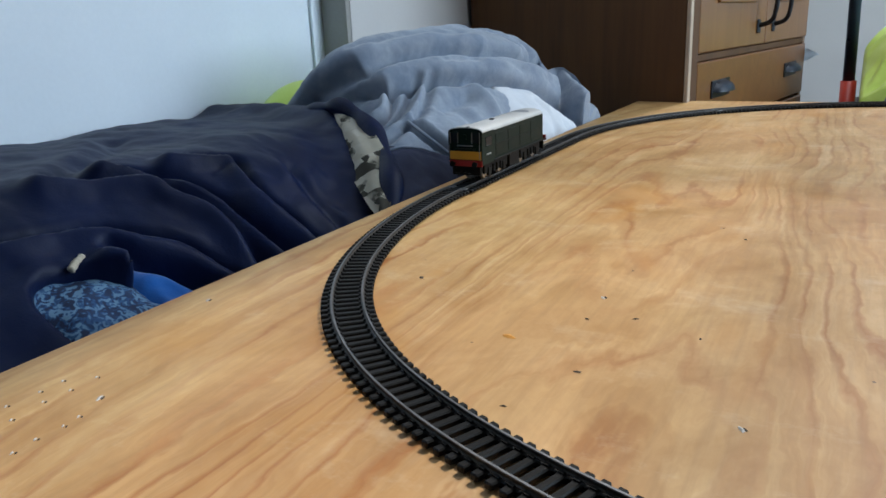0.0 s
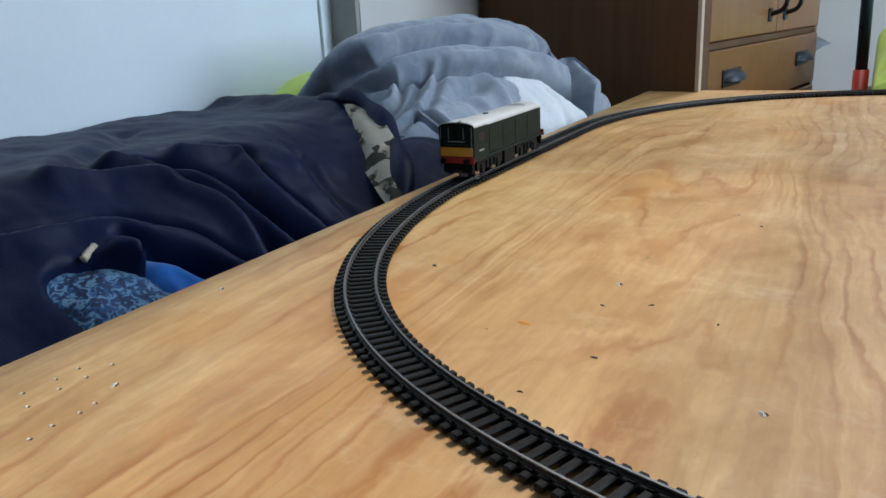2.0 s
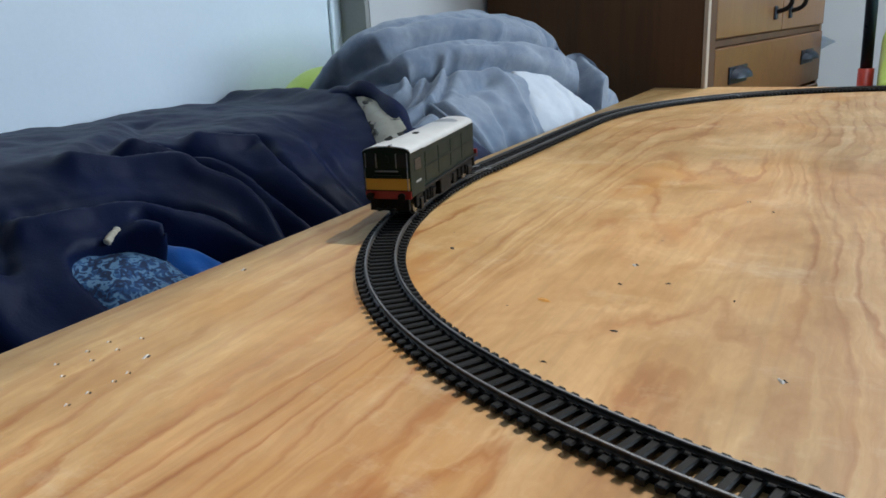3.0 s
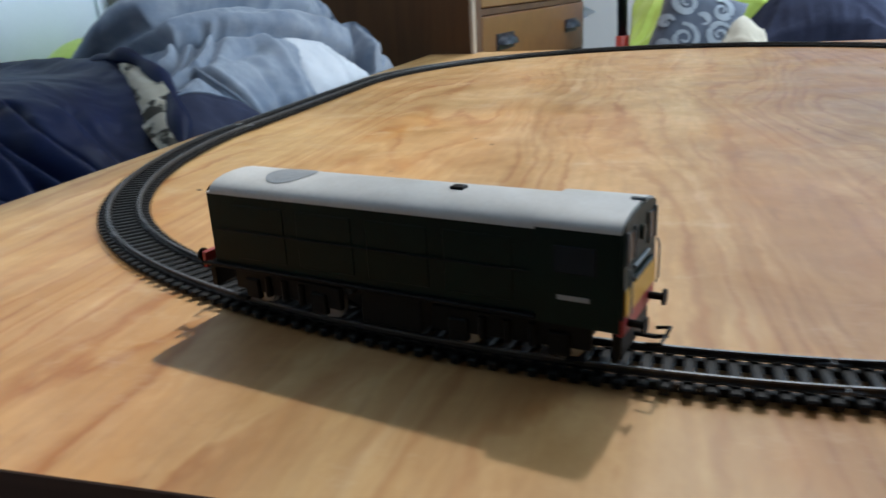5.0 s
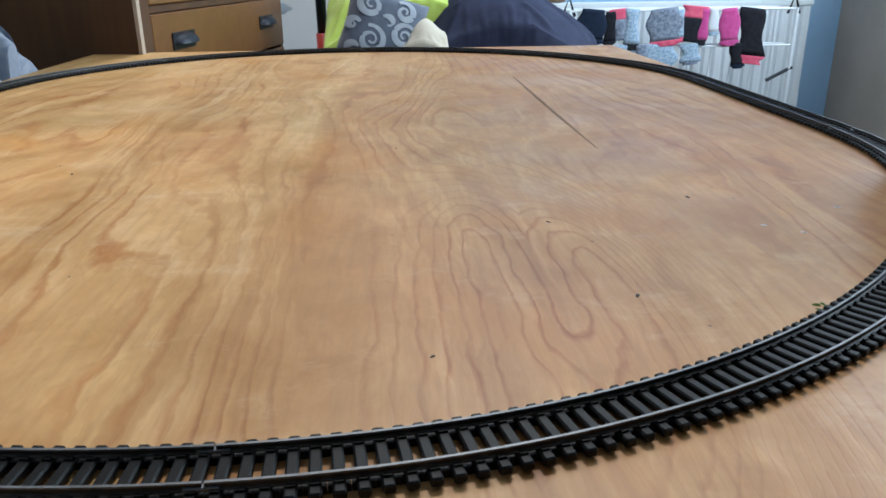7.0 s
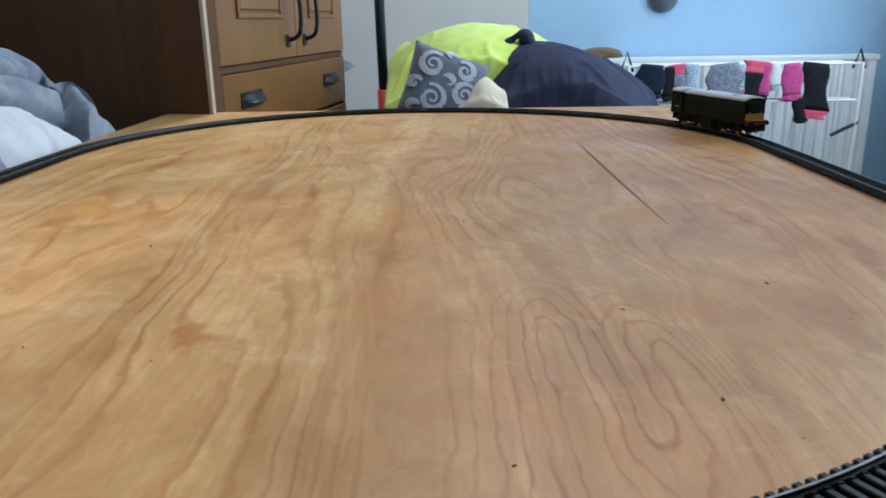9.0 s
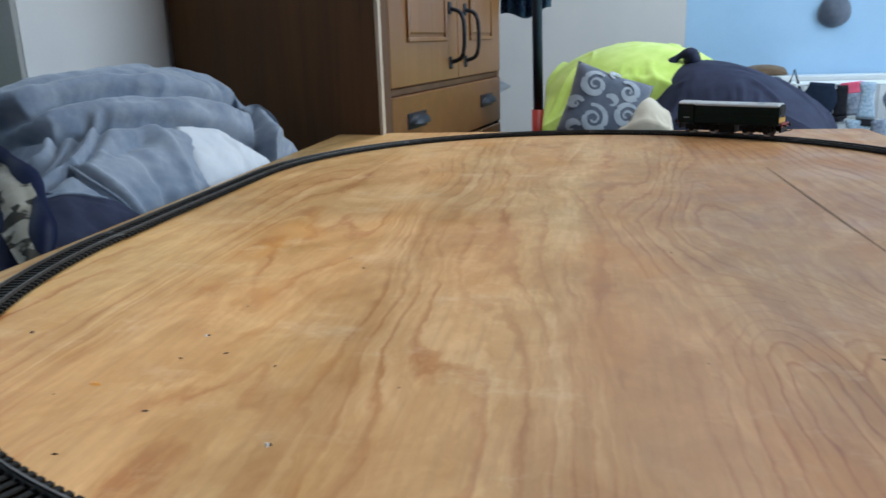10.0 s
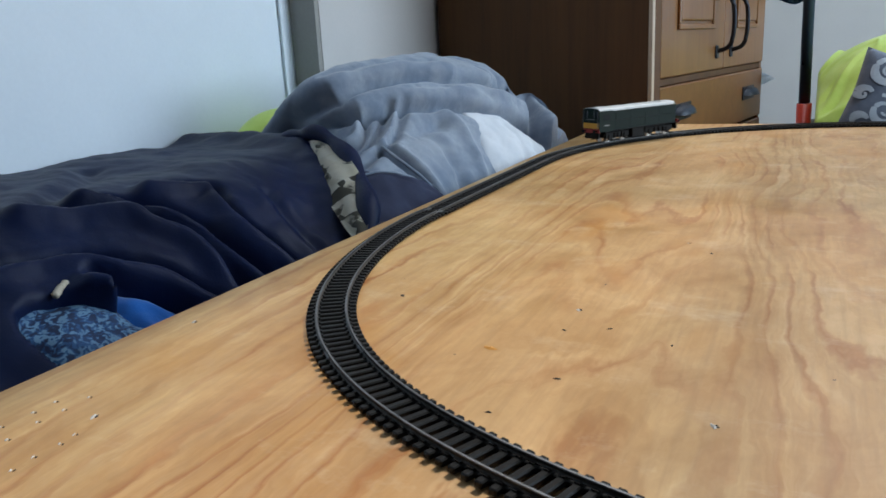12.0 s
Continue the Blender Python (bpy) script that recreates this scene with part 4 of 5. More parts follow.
def crumple(p, size, amount, seed, stretch=(1, 1, 1)):
    """Fractal unevenness at every point of a grid."""
    flat = p.reshape(-1, 3) * np.array(stretch) * size
    return np.array([noise.fractal(Vector(v) + Vector((seed, seed, seed)), 0.8, 2.1, 3) for v in flat]).reshape(p.shape[:-1]) * amount


def ease(a, b, x):
    u = np.clip((x - a) / (b - a), 0, 1)
    return u * u * (3 - 2 * u)


def sheet_body(p, base):
    """A cloth surface closed by a skirt that goes down to base."""
    bm = bmesh.new()
    nx, ny = p.shape[0] - 1, p.shape[1] - 1
    grid = [[bm.verts.new(p[i, j]) for j in range(ny + 1)] for i in range(nx + 1)]
    for i in range(nx):
        for j in range(ny):
            bm.faces.new((grid[i][j], grid[i + 1][j], grid[i + 1][j + 1], grid[i][j + 1]))
    rim = [grid[i][0] for i in range(nx)] + [grid[nx][j] for j in range(ny)] + [grid[i][ny] for i in range(nx, 0, -1)] + [grid[0][j] for j in range(ny, 0, -1)]
    low = [bm.verts.new((v.co.x, v.co.y, min(base, v.co.z - 0.002))) for v in rim]
    for k in range(len(rim)):
        n = (k + 1) % len(rim)
        bm.faces.new((rim[n], rim[k], low[k], low[n]))
    bmesh.ops.recalc_face_normals(bm, faces=bm.faces[:])
    return bm


BY_BOARD = -0.3025
# long folds of the jacket in plan, from the bed's middle down to the board
JACKET_FOLDS = [
    (((-0.445, 0.350), (-0.418, 0.373), (-0.388, 0.388), (-0.357, 0.389), (-0.318, 0.398)), 0.015, 0.0075),
    (((-0.440, 0.400), (-0.421, 0.436), (-0.401, 0.428), (-0.374, 0.422), (-0.318, 0.430)), 0.014, 0.0070),
    (((-0.445, 0.300), (-0.421, 0.350), (-0.401, 0.362), (-0.377, 0.373), (-0.330, 0.366)), 0.011, 0.0065),
    (((-0.410, 0.235), (-0.398, 0.285), (-0.380, 0.310), (-0.362, 0.331), (-0.318, 0.345)), 0.013, 0.0065),
    (((-0.377, 0.282), (-0.362, 0.294), (-0.348, 0.308), (-0.322, 0.322)), 0.010, 0.0050),
    (((-0.560, 0.440), (-0.517, 0.405), (-0.453, 0.313)), 0.006, 0.014),
    (((-0.400, 0.480), (-0.370, 0.468), (-0.318, 0.462)), 0.005, 0.009),
    (((-0.470, 0.180), (-0.420, 0.215), (-0.385, 0.200)), 0.010, 0.009),
    (((-0.420, 0.130), (-0.370, 0.165), (-0.318, 0.170)), 0.012, 0.008),
]


def bed_heap(x, y):
    """The jacket's resting height without its folds."""
    top = 0.046 - 0.004 * ease(0.45, 0.62, y) - 0.020 * (1 - ease(0.02, 0.34, y))
    side = ease(-0.292, -0.47, x)
    return -0.050 + (top + 0.050) * side ** 0.62 - 0.004 * ease(-0.58, -0.66, x)


def gap_in_hem(x, y, cx, cy, rx, ry, soft=0.18):
    q = np.sqrt(((x - cx) / rx) ** 2 + ((y - cy - 0.45 * (x - cx)) / ry) ** 2)
    return 1 - ease(1 - soft, 1 + soft, q)


PRINT_GAP, BLUE_GAP = (-0.312, 0.271, 0.062, 0.036), (-0.312, 0.309, 0.052, 0.018)


def jacket():
    nx, ny = 150, 280
    x = np.linspace(-0.652, -0.304, nx + 1)[:, None] + np.zeros((1, ny + 1))
    end = np.interp(x, (-0.652, -0.55, -0.47, -0.44, -0.40, -0.345, -0.304), (0.66, 0.645, 0.620, 0.601, 0.559, 0.508, 0.472))
    y = -0.22 + (end + 0.22) * np.linspace(0, 1, ny + 1)[None, :]
    p = np.stack([x, y, bed_heap(x, y)], -1)
    n = normals_of(p)
    d = crumple(p, 9.0, 0.005, 3.1, (0.7, 1.2, 1)) + crumple(p, 34.0, 0.0016, 7.7, (0.6, 1.2, 1))
    for pts, depth, width in JACKET_FOLDS:
        c = chain_of(pts)
        c[:, 2] = bed_heap(c[:, 0], c[:, 1])
        d -= 1.25 * depth * np.exp(-(far_from(p, c) / (0.85 * width)) ** 2)
        lip = c + np.array((0.006, -1.7 * width, 0.0))
        lip[:, 2] = bed_heap(lip[:, 0], lip[:, 1])
        d += 0.75 * depth * np.exp(-(far_from(p, lip) / (1.5 * width)) ** 2)
    d += 0.010 * np.exp(-((end - y) / 0.022) ** 2) * ease(-0.304, -0.36, x)
    for gap in (PRINT_GAP, BLUE_GAP):
        inner, outer = gap_in_hem(x, y, *gap, 0.10), gap_in_hem(x, y, gap[0], gap[1], gap[2] + 0.016, gap[3] + 0.013, 0.3)
        d += 0.007 * outer * (1 - inner) - 0.024 * inner
    p = p + n * d[..., None]
    p[..., 0] = np.clip(p[..., 0], -0.655, BY_BOARD)
    p[..., 2] = np.maximum(p[..., 2], BED_CLOTH + 0.004)
    ob = part("navy_jacket", sheet_body(p, BED_CLOTH), NAVY, None, smooth=True)
    tagged(ob, "crumpled navy nylon jacket lying on the bed", "jacket")
    # the turned-back end: a camouflage lining between the cloth's edge and the rolled hem
    left = chain_of(((-0.452, 0.607, 0.046), (-0.440, 0.599, 0.047), (-0.400, 0.555, 0.024), (-0.345, 0.504, 0.002), (-0.310, 0.474, -0.014)))
    right = chain_of(((-0.446, 0.612, 0.054), (-0.430, 0.604, 0.053), (-0.393, 0.577, 0.042), (-0.343, 0.533, 0.016), (-0.308, 0.480, -0.010)))
    w = np.linspace(-0.15, 1.25, 9)[None, :, None]
    strip = left[:, None, :] * (1 - w) + right[:, None, :] * w
    strip = strip + normals_of(strip) * (0.0045 * np.sin(np.pi * np.clip(w, 0, 1)) - 0.001 + crumple(strip, 60, 0.0015, 2.0)[..., None])
    bm = bmesh.new()
    rows = [[bm.verts.new(v) for v in row] for row in strip]
    for r0, r1 in zip(rows, rows[1:]):
        for j in range(8):
            bm.faces.new((r0[j], r0[j + 1], r1[j + 1], r1[j]))
    bmesh.ops.solidify(bm, geom=bm.faces[:], thickness=0.003)
    part("lining", bm, CAMO, ob, "camouflage lining", smooth=True)
    hem = spline([(-0.490, 0.628, 0.047), (-0.462, 0.616, 0.054), (-0.436, 0.607, 0.057), (-0.404, 0.594, 0.048), (-0.370, 0.570, 0.029), (-0.332, 0.524, 0.009), (-0.310, 0.486, -0.018)], 8)
    part("hem", tube(hem, [0.0085 + 0.0022 * math.sin(0.5 * k) for k in range(len(hem))], 12, squash=0.85), NAVY, ob, smooth=True)
    scrap = spline([(-0.3715, 0.253, 0.0085), (-0.373, 0.2565, 0.010), (-0.374, 0.259, 0.011), (-0.3755, 0.265, 0.013)], 5)
    part("lining_edge", tube(scrap, [0.0013 + 0.0012 * abs(math.sin(1.9 * k)) for k in range(len(scrap))], 8), CREAM, ob, "frayed cream lining edge", smooth=True)
    return ob


jacket()


def peeping_cloth(name, gap, sink, material, label, seed):
    """A cloth under the jacket, seen through a gap in its hem."""
    cx, cy, rx, ry = gap
    x = np.linspace(cx - rx - 0.008, -0.304, 41)[:, None] + np.zeros((1, 45))
    y = cy + 0.45 * (x - cx) + np.linspace(-ry - 0.006, ry + 0.006, 45)[None, :]
    p = np.stack([x, y, bed_heap(x, y)], -1)
    d = crumple(p, 28.0, 0.0045, seed) - sink - 0.010 * (1 - gap_in_hem(x, y, cx, cy, rx, ry, 0.3))
    p = p + normals_of(p) * d[..., None]
    p[..., 0] = np.minimum(p[..., 0], BY_BOARD)
    tagged(part(name, sheet_body(p, BED_CLOTH), material, None, smooth=True), label, "cloth")


peeping_cloth("printed_cloth", PRINT_GAP, -0.003, PRINT, "blue printed cloth poking out from the jacket", 5.5)
peeping_cloth("blue_cloth", BLUE_GAP, -0.001, BRIGHT_BLUE, "bright blue cloth under the jacket", 8.5)

# ---- the hoodie: one slope from the board's side up to a crest, folded into rolls ----
CREST = chain_of(((-0.530, 0.680, 0.047), (-0.500, 0.706, 0.098), (-0.475, 0.756, 0.115), (-0.455, 0.834, 0.123), (-0.440, 0.913, 0.124), (-0.420, 0.985, 0.105), (-0.395, 1.037, 0.076), (-0.352, 1.043, 0.065), (-0.326, 1.038, 0.041), (-0.308, 1.025, -0.003)), 20)
FOOT = chain_of([(-0.304, q, -0.035) for q in (0.49, 0.55, 0.61, 0.67, 0.73, 0.79, 0.845, 0.895, 0.945, 1.02)], 20)


def hoodie_slope(u, v):
    """Places on the slope; v: 0 at its foot, 1 on the crest, 1.5 behind on the bed."""
    k = u * (len(CREST) - 1)
    i = np.minimum(k.astype(int), len(CREST) - 2)
    f = (k - i)[..., None]
    c, b = CREST[i] * (1 - f) + CREST[i + 1] * f, FOOT[i] * (1 - f) + FOOT[i + 1] * f
    m = (b + c) / 2 + np.array((0.045, -0.010, 0.035)) * (1 - 0.75 * u[..., None])
    w = np.clip(v, 0, 1)[..., None]
    front = b * (1 - w) ** 2 + 2 * m * w * (1 - w) + c * w * w
    r = np.clip((v - 1) / 0.5, 0, 1)[..., None]
    return front + np.concatenate([-0.11 * r * (1 - 0.6 * u[..., None]), 0.02 * r, -(c[..., 2:3] - BED_CLOTH - 0.004) * r ** 1.6], -1)


def on_slope(points):
    q = chain_of(points, 6)
    return hoodie_slope(q[:, 0], q[:, 1])


UPPER_LIP = ((0.0, 1.03), (0.05, 0.97), (0.12, 0.86), (0.20, 0.86), (0.26, 0.835), (0.33, 0.80), (0.41, 0.74), (0.54, 0.77), (0.61, 0.87), (0.68, 1.02), (0.8, 1.2), (1.0, 1.3))
LOWER_LIP = ((0.0, 0.98), (0.05, 0.91), (0.10, 0.81), (0.15, 0.72), (0.23, 0.70), (0.31, 0.63), (0.40, 0.58), (0.51, 0.51), (0.63, 0.48), (0.71, 0.46), (0.79, 0.28), (0.86, 0.0), (1.0, -0.4))
SLOPE_FOLDS = [  # (places on the slope, height, width)
    (((0.245, 0.69), (0.185, 0.55), (0.125, 0.48), (0.045, 0.47)), 0.0065, 0.0042),
    (((0.225, 0.70), (0.160, 0.57), (0.100, 0.51), (0.030, 0.51)), -0.0100, 0.0055),
    (((0.265, 0.68), (0.205, 0.53), (0.145, 0.45), (0.060, 0.43)), -0.0070, 0.0050),
    (((0.130, 0.71), (0.090, 0.64), (0.030, 0.66)), 0.0080, 0.0080),
    (((0.150, 0.69), (0.110, 0.60), (0.040, 0.59)), -0.0090, 0.0060),
    (((0.120, 0.45), (0.150, 0.35), (0.210, 0.20), (0.240, 0.05)), -0.0110, 0.0045),
    (((0.145, 0.45), (0.172, 0.35), (0.230, 0.20), (0.260, 0.05)), 0.0070, 0.0070),
    (((0.245, 0.47), (0.325, 0.49)), -0.0120, 0.0110),
    (((0.345, 0.58), (0.385, 0.40), (0.420, 0.12)), 0.0060, 0.0100),
    (((0.290, 0.40), (0.330, 0.22), (0.350, 0.05)), -0.0060, 0.0100),
    (((0.680, 0.86), (0.705, 0.67), (0.715, 0.47), (0.750, 0.30)), -0.0220, 0.0095),
    (((0.740, 0.95), (0.760, 0.70), (0.780, 0.45)), 0.0090, 0.0110),
    (((0.830, 0.90), (0.840, 0.60), (0.860, 0.30)), -0.0070, 0.0080),
    (((0.440, 0.98), (0.520, 0.93), (0.600, 0.95)), -0.0080, 0.0070),
    (((0.500, 0.88), (0.560, 0.84), (0.620, 0.92)), -0.0060, 0.0050),
    (((0.130, 0.95), (0.260, 0.93), (0.380, 0.88)), -0.0040, 0.0070),
    (((0.400, 0.66), (0.520, 0.62), (0.640, 0.64)), 0.0050, 0.0090),
    (((0.300, 0.72), (0.420, 0.66), (0.500, 0.60)), -0.0040, 0.0060),
]


def folded_slope(u, v):
    p = hoodie_slope(u, v)
    n = normals_of(p)
    d = crumple(p, 16.0, 0.0042, 1.3, (1, 0.6, 1)) + crumple(p, 55.0, 0.0012, 6.1) - 0.025 * ease(0.35, 0.95, v)
    for lip, height, width in ((UPPER_LIP, 0.019, 0.09), (LOWER_LIP, 0.022, 0.11)):
        edge = np.interp(u, [a for a, b in lip], [b for a, b in lip])
        q = np.clip((v - edge) / width, 0, 1)
        d += height * np.sqrt(np.maximum(0, 1 - (1 - q) ** 2)) * (1 - 0.45 * ease(0.10, 0.40, v - edge))
        d -= 0.0110 * np.exp(-((v - edge + 0.018) / 0.024) ** 2) * ease(0.02, 0.10, u)
    for pts, height, width in SLOPE_FOLDS:
        d += height * np.exp(-(far_from(p, on_slope(pts)) / width) ** 2)
    p = p + n * d[..., None]
    p[..., 0] = np.minimum(p[..., 0], BY_BOARD)
    p[..., 2] = np.maximum(p[..., 2], BED_CLOTH + 0.004)
    return p


def hoodie():
    u = np.linspace(0, 1, 201)[:, None] + np.zeros((1, 171))
    v = np.linspace(0, 1.5, 171)[None, :] + np.zeros((201, 1))
    ob = part("fleece_hoodie", sheet_body(folded_slope(u, v), BED_CLOTH), FLEECE, None, smooth=True)
    tagged(ob, "crumpled blue-grey fleece hoodie on the bed", "hoodie")
    cord = [tuple(q) for q in on_slope(((0.12, 0.45), (0.15, 0.35), (0.21, 0.20), (0.235, 0.08))) + np.array((0.0015, -0.001, 0.001))]
    part("zip", tube(cord, 0.0017, 8), FLEECE, ob, "grey zip edge", smooth=True)
    # a white shirt bulging out under the lower roll
    a = np.linspace(0, 1, 61)[:, None]
    w = np.linspace(0, 1, 41)[None, :]
    top = np.interp(a, (0, 0.34, 0.62, 0.86, 1), (0.53, 0.51, 0.42, 0.31, 0.21))
    low = np.interp(a, (0, 0.75, 1), (0.02, 0.05, 0.24))
    v = low + (top - low) * w
    u = 0.475 - 0.11 * v + a * 0.345 + 0.03 * a * v
    p = hoodie_slope(u, v)
    bulge = 0.019 * np.clip(np.sin(np.pi * a) * np.sin(np.pi * (0.2 + 0.8 * w)), 0, 1) ** 0.4 - 0.007
    crease_line = on_slope(((0.55, 0.42), (0.60, 0.28), (0.62, 0.15)))
    p = p + normals_of(p) * (bulge + crumple(p, 30.0, 0.0032, 4.4) - 0.005 * np.exp(-(far_from(p, crease_line) / 0.006) ** 2))[..., None]
    p[..., 0] = np.minimum(p[..., 0], BY_BOARD)
    shirt = part("white_shirt", sheet_body(p, BED_CLOTH), WHITE_CLOTH, None, smooth=True)
    tagged(shirt, "white cotton shirt tucked under the fleece hoodie", "shirt")


hoodie()


def dark_sleeve():
    """A dark sleeve squeezed between the jacket's hem, the hoodie and the board."""
    a, b = np.linspace(0, 1, 31)[:, None, None], np.linspace(0, 1, 25)[None, :, None]
    c00, c10, c11, c01 = (np.array(q) for q in ((-0.392, 0.572, 0.024), (-0.345, 0.618, 0.014), (-0.3035, 0.622, -0.012), (-0.3035, 0.490, -0.016)))
    p = (c00 * (1 - a) + c10 * a) * (1 - b) + (c01 * (1 - a) + c11 * a) * b
    bow = 0.010 * np.sin(np.pi * np.clip(b, 0, 1)) + 0.004 * np.sin(np.pi * a)
    p = p + normals_of(p) * (bow + crumple(p, 30, 0.004, 9.9)[..., None])
    p[..., 0] = np.minimum(p[..., 0], BY_BOARD)
    ob = tagged(part("dark_sleeve", sheet_body(p, BED_CLOTH), NAVY_DARK, None, smooth=True), "dark navy sleeve with pale piping beside the board", "sleeve")
    pipe = [tuple(q) for q in p[6::3, 4] + np.array((0.001, 0.0, 0.001))]
    part("piping", tube(spline(pipe, 3), 0.0014, 8), FLEECE, ob, "pale grey piping", smooth=True)


dark_sleeve()


def lump(name, x0, x1, y0, y1, top, base, material, label, category, seed, slack=(1.1, 1.1), shape=0.6, tilt=(0, 0), cells=(44, 44), fence=None, pins=0):
    """A loose heap of one garment."""
    cx, cy, rx, ry = (x0 + x1) / 2, (y0 + y1) / 2, (x1 - x0) / 2, (y1 - y0) / 2
    def support(x, y):
        r = min(1.0, math.hypot((x - cx) / rx, (y - cy) / ry))
        dome = max(0.0, 1 - r ** 2) ** shape
        return base + (top - base - 0.006) * dome * (1 + tilt[0] * (x - cx) / rx + tilt[1] * (y - cy) / ry)
    m = 0.15
    area = (x0 + m * rx, x1 - m * rx, y0 + m * ry, y1 - m * ry)
    ob = part(name, drape(area, cells, slack, support, base, seed, fence or (x0, x1, y0, y1), 0.05, 140, 0.03, pins), material, None, smooth=True)
    return tagged(ob, label, category)


lump("neon_garment", -0.654, -0.545, 0.665, 0.860, 0.074, BED_CLOTH, NEON, "neon yellow-green garment against the wall", "garment", 17, (1.08, 1.08), 0.3, cells=(24, 36))

# ---- clothes and cushion beyond the board ----
OTT = -0.083
lump("high_visibility_jacket", -0.03, 0.46, 1.60, 2.12, 0.130, OTT, NEON, "neon yellow-green jacket heaped over clothes", "jacket", 31, (1.16, 1.12), 0.42, cells=(66, 66), pins=16)
coat = lump("navy_coat", 0.19, 0.62, 1.52, 1.96, 0.082, OTT, NAVY_DARK, "dark navy coat heaped beside the cushion", "coat", 37, (1.14, 1.12), 0.5, (-0.35, 0), cells=(60, 60), pins=14)
part("hood", tube(spline([(0.262, 1.72, 0.040), (0.276, 1.715, 0.082), (0.300, 1.71, 0.100), (0.322, 1.72, 0.088), (0.345, 1.73, 0.060)], 6), [0.012 + 0.006 * math.sin(0.5 * k) for k in range(25)], 12), NAVY_DARK, coat, "turned-up coat hood", smooth=True)
lump("cream_cloth", 0.15, 0.27, 1.48, 1.64, 0.030, OTT, CREAM, "cream cloth between cushion and coat", "cloth", 41, (1.1, 1.1), cells=(28, 32))


def cushion():
    bm = bmesh.new()
    n = 20
    half, deep = 0.078, 0.026
    def puff(u, v):
        return deep * (max(0, 1 - u ** 4) * max(0, 1 - v ** 4)) ** 0.6
    for face in (1, -1):
        g = {}
        for i in range(n + 1):
            for j in range(n + 1):
                u, v = 2 * i / n - 1, 2 * j / n - 1
                pinch = 1 - 0.07 * (1 - abs(u)) - 0.07 * (1 - abs(v))
                g[i, j] = bm.verts.new((u * half * pinch, face * puff(u, v), v * half * pinch))
        for i in range(n):
            for j in range(n):
                bm.faces.new((g[i, j], g[i + 1, j], g[i + 1, j + 1], g[i, j + 1]))
    bmesh.ops.remove_doubles(bm, verts=bm.verts[:], dist=0.0004)
    bmesh.ops.recalc_face_normals(bm, faces=bm.faces[:])
    ob = part("scatter_cushion", bm, CUSHION, None, smooth=True)
    ob.matrix_world = pose(0.133 * ROOM, 1.53 * ROOM, 0.002 * ROOM, -20, 20, 6)
    tagged(ob, "slate grey cushion with a pale scroll print leaning on clothes", "cushion")
    for cx, cz, r, flip, turns in ((-0.036, 0.036, 0.026, 1, 3.4), (0.030, 0.042, 0.021, -1, 3.0), (0.040, -0.004, 0.024, 1, 3.2), (-0.020, -0.030, 0.028, -1, 3.4), (0.044, -0.050, 0.018, 1, 2.6), (-0.060, -0.010, 0.013, 1, 2.2), (0.004, 0.010, 0.016, -1, 1.3), (-0.052, -0.058, 0.015, 1, 1.5), (0.010, -0.062, 0.014, -1, 1.4), (-0.004, 0.064, 0.012, 1, 1.4)):
        pts, rad = [], []
        for k in range(36):
            a = k / 35 * turns * math.pi + r * 40
            rr = r * (1 - k / 40)
            x, z = cx + flip * rr * math.cos(a), cz + rr * math.sin(a)
            pts.append((x, -puff(x / half, z / half) - 0.0002, z))
            rad.append(0.0024 + 0.0050 * math.sin(math.pi * min(1, k / 30 + 0.15)) ** 2)
        band = tube(pts, rad, 6)
        for v in band.verts:
            lift = puff(max(-1, min(1, v.co.x / half)), max(-1, min(1, v.co.z / half)))
            v.co.y = -lift - 0.0005 + 0.03 * (v.co.y + lift)
        part("scroll_print", band, SCROLL, ob, "pale printed scroll")


cushion()

# ---- broom, radiator, airer ----
broom = empty("broom", pose(-0.030, 1.93, 0), "broom with a blue-black pole and red socket", "broom")
part("pole", tube([(-0.005, 0.03, 0.95), (0.013, 0, -0.040)], 0.0125, 14), POLE_BLUE, broom, smooth=True)
part("socket", tube([(0.013, 0, -0.030), (0.016, -0.004, -0.30)], 0.0165, 14), POLE_RED, broom, "red plastic socket", smooth=True)
part("head", box(-0.06, 0.09, -0.03, 0.025, FLOOR, FLOOR + 0.30, 0.01, 2), POLE_RED, broom)


bm = bmesh.new()
rows = []
for i in range(25):
    u = i / 24
    x = -0.115 + 0.125 * u
    hem = 0.195 + 0.006 * math.sin(9 * u) + 0.05 * (u - 0.4) ** 2
    rows.append([bm.verts.new((x, 1.985 + 0.012 * math.sin(26 * u + 0.4 * j), hem + (0.85 - hem) * j / 12)) for j in range(13)])
for r0, r1 in zip(rows, rows[1:]):
    for j in range(12):
        bm.faces.new((r0[j], r1[j], r1[j + 1], r0[j + 1]))
bmesh.ops.solidify(bm, geom=bm.faces[:], thickness=0.006)
hanging = tagged(part("hanging_garment", bm, PRINT, None, smooth=True), "blue patterned garment hanging beside the wardrobe", "garment")
hook = part("hook", tube([(-0.05, 1.99, 0.85), (-0.05, 2.02, 0.90), (-0.05, 2.752, 0.92)], 0.006, 8), IRON, hanging, "black iron hook rail")


# dark rounded body bulging from the wall above the radiator
fitting = bmesh.new()
bmesh.ops.create_uvsphere(fitting, u_segments=20, v_segments=12, radius=1)
for v in fitting.verts:
    v.co = Vector((0.885 + v.co.x * 0.050, 2.752 + min(0.0, v.co.y) * 0.045, 0.190 + v.co.z * 0.045 * (1.3 if v.co.z > 0 else 1)))
tagged(part("wall_bulge", fitting, CUSHION, None, smooth=True), "dark slate rounded bulge on the wall above the radiator", "fitting")


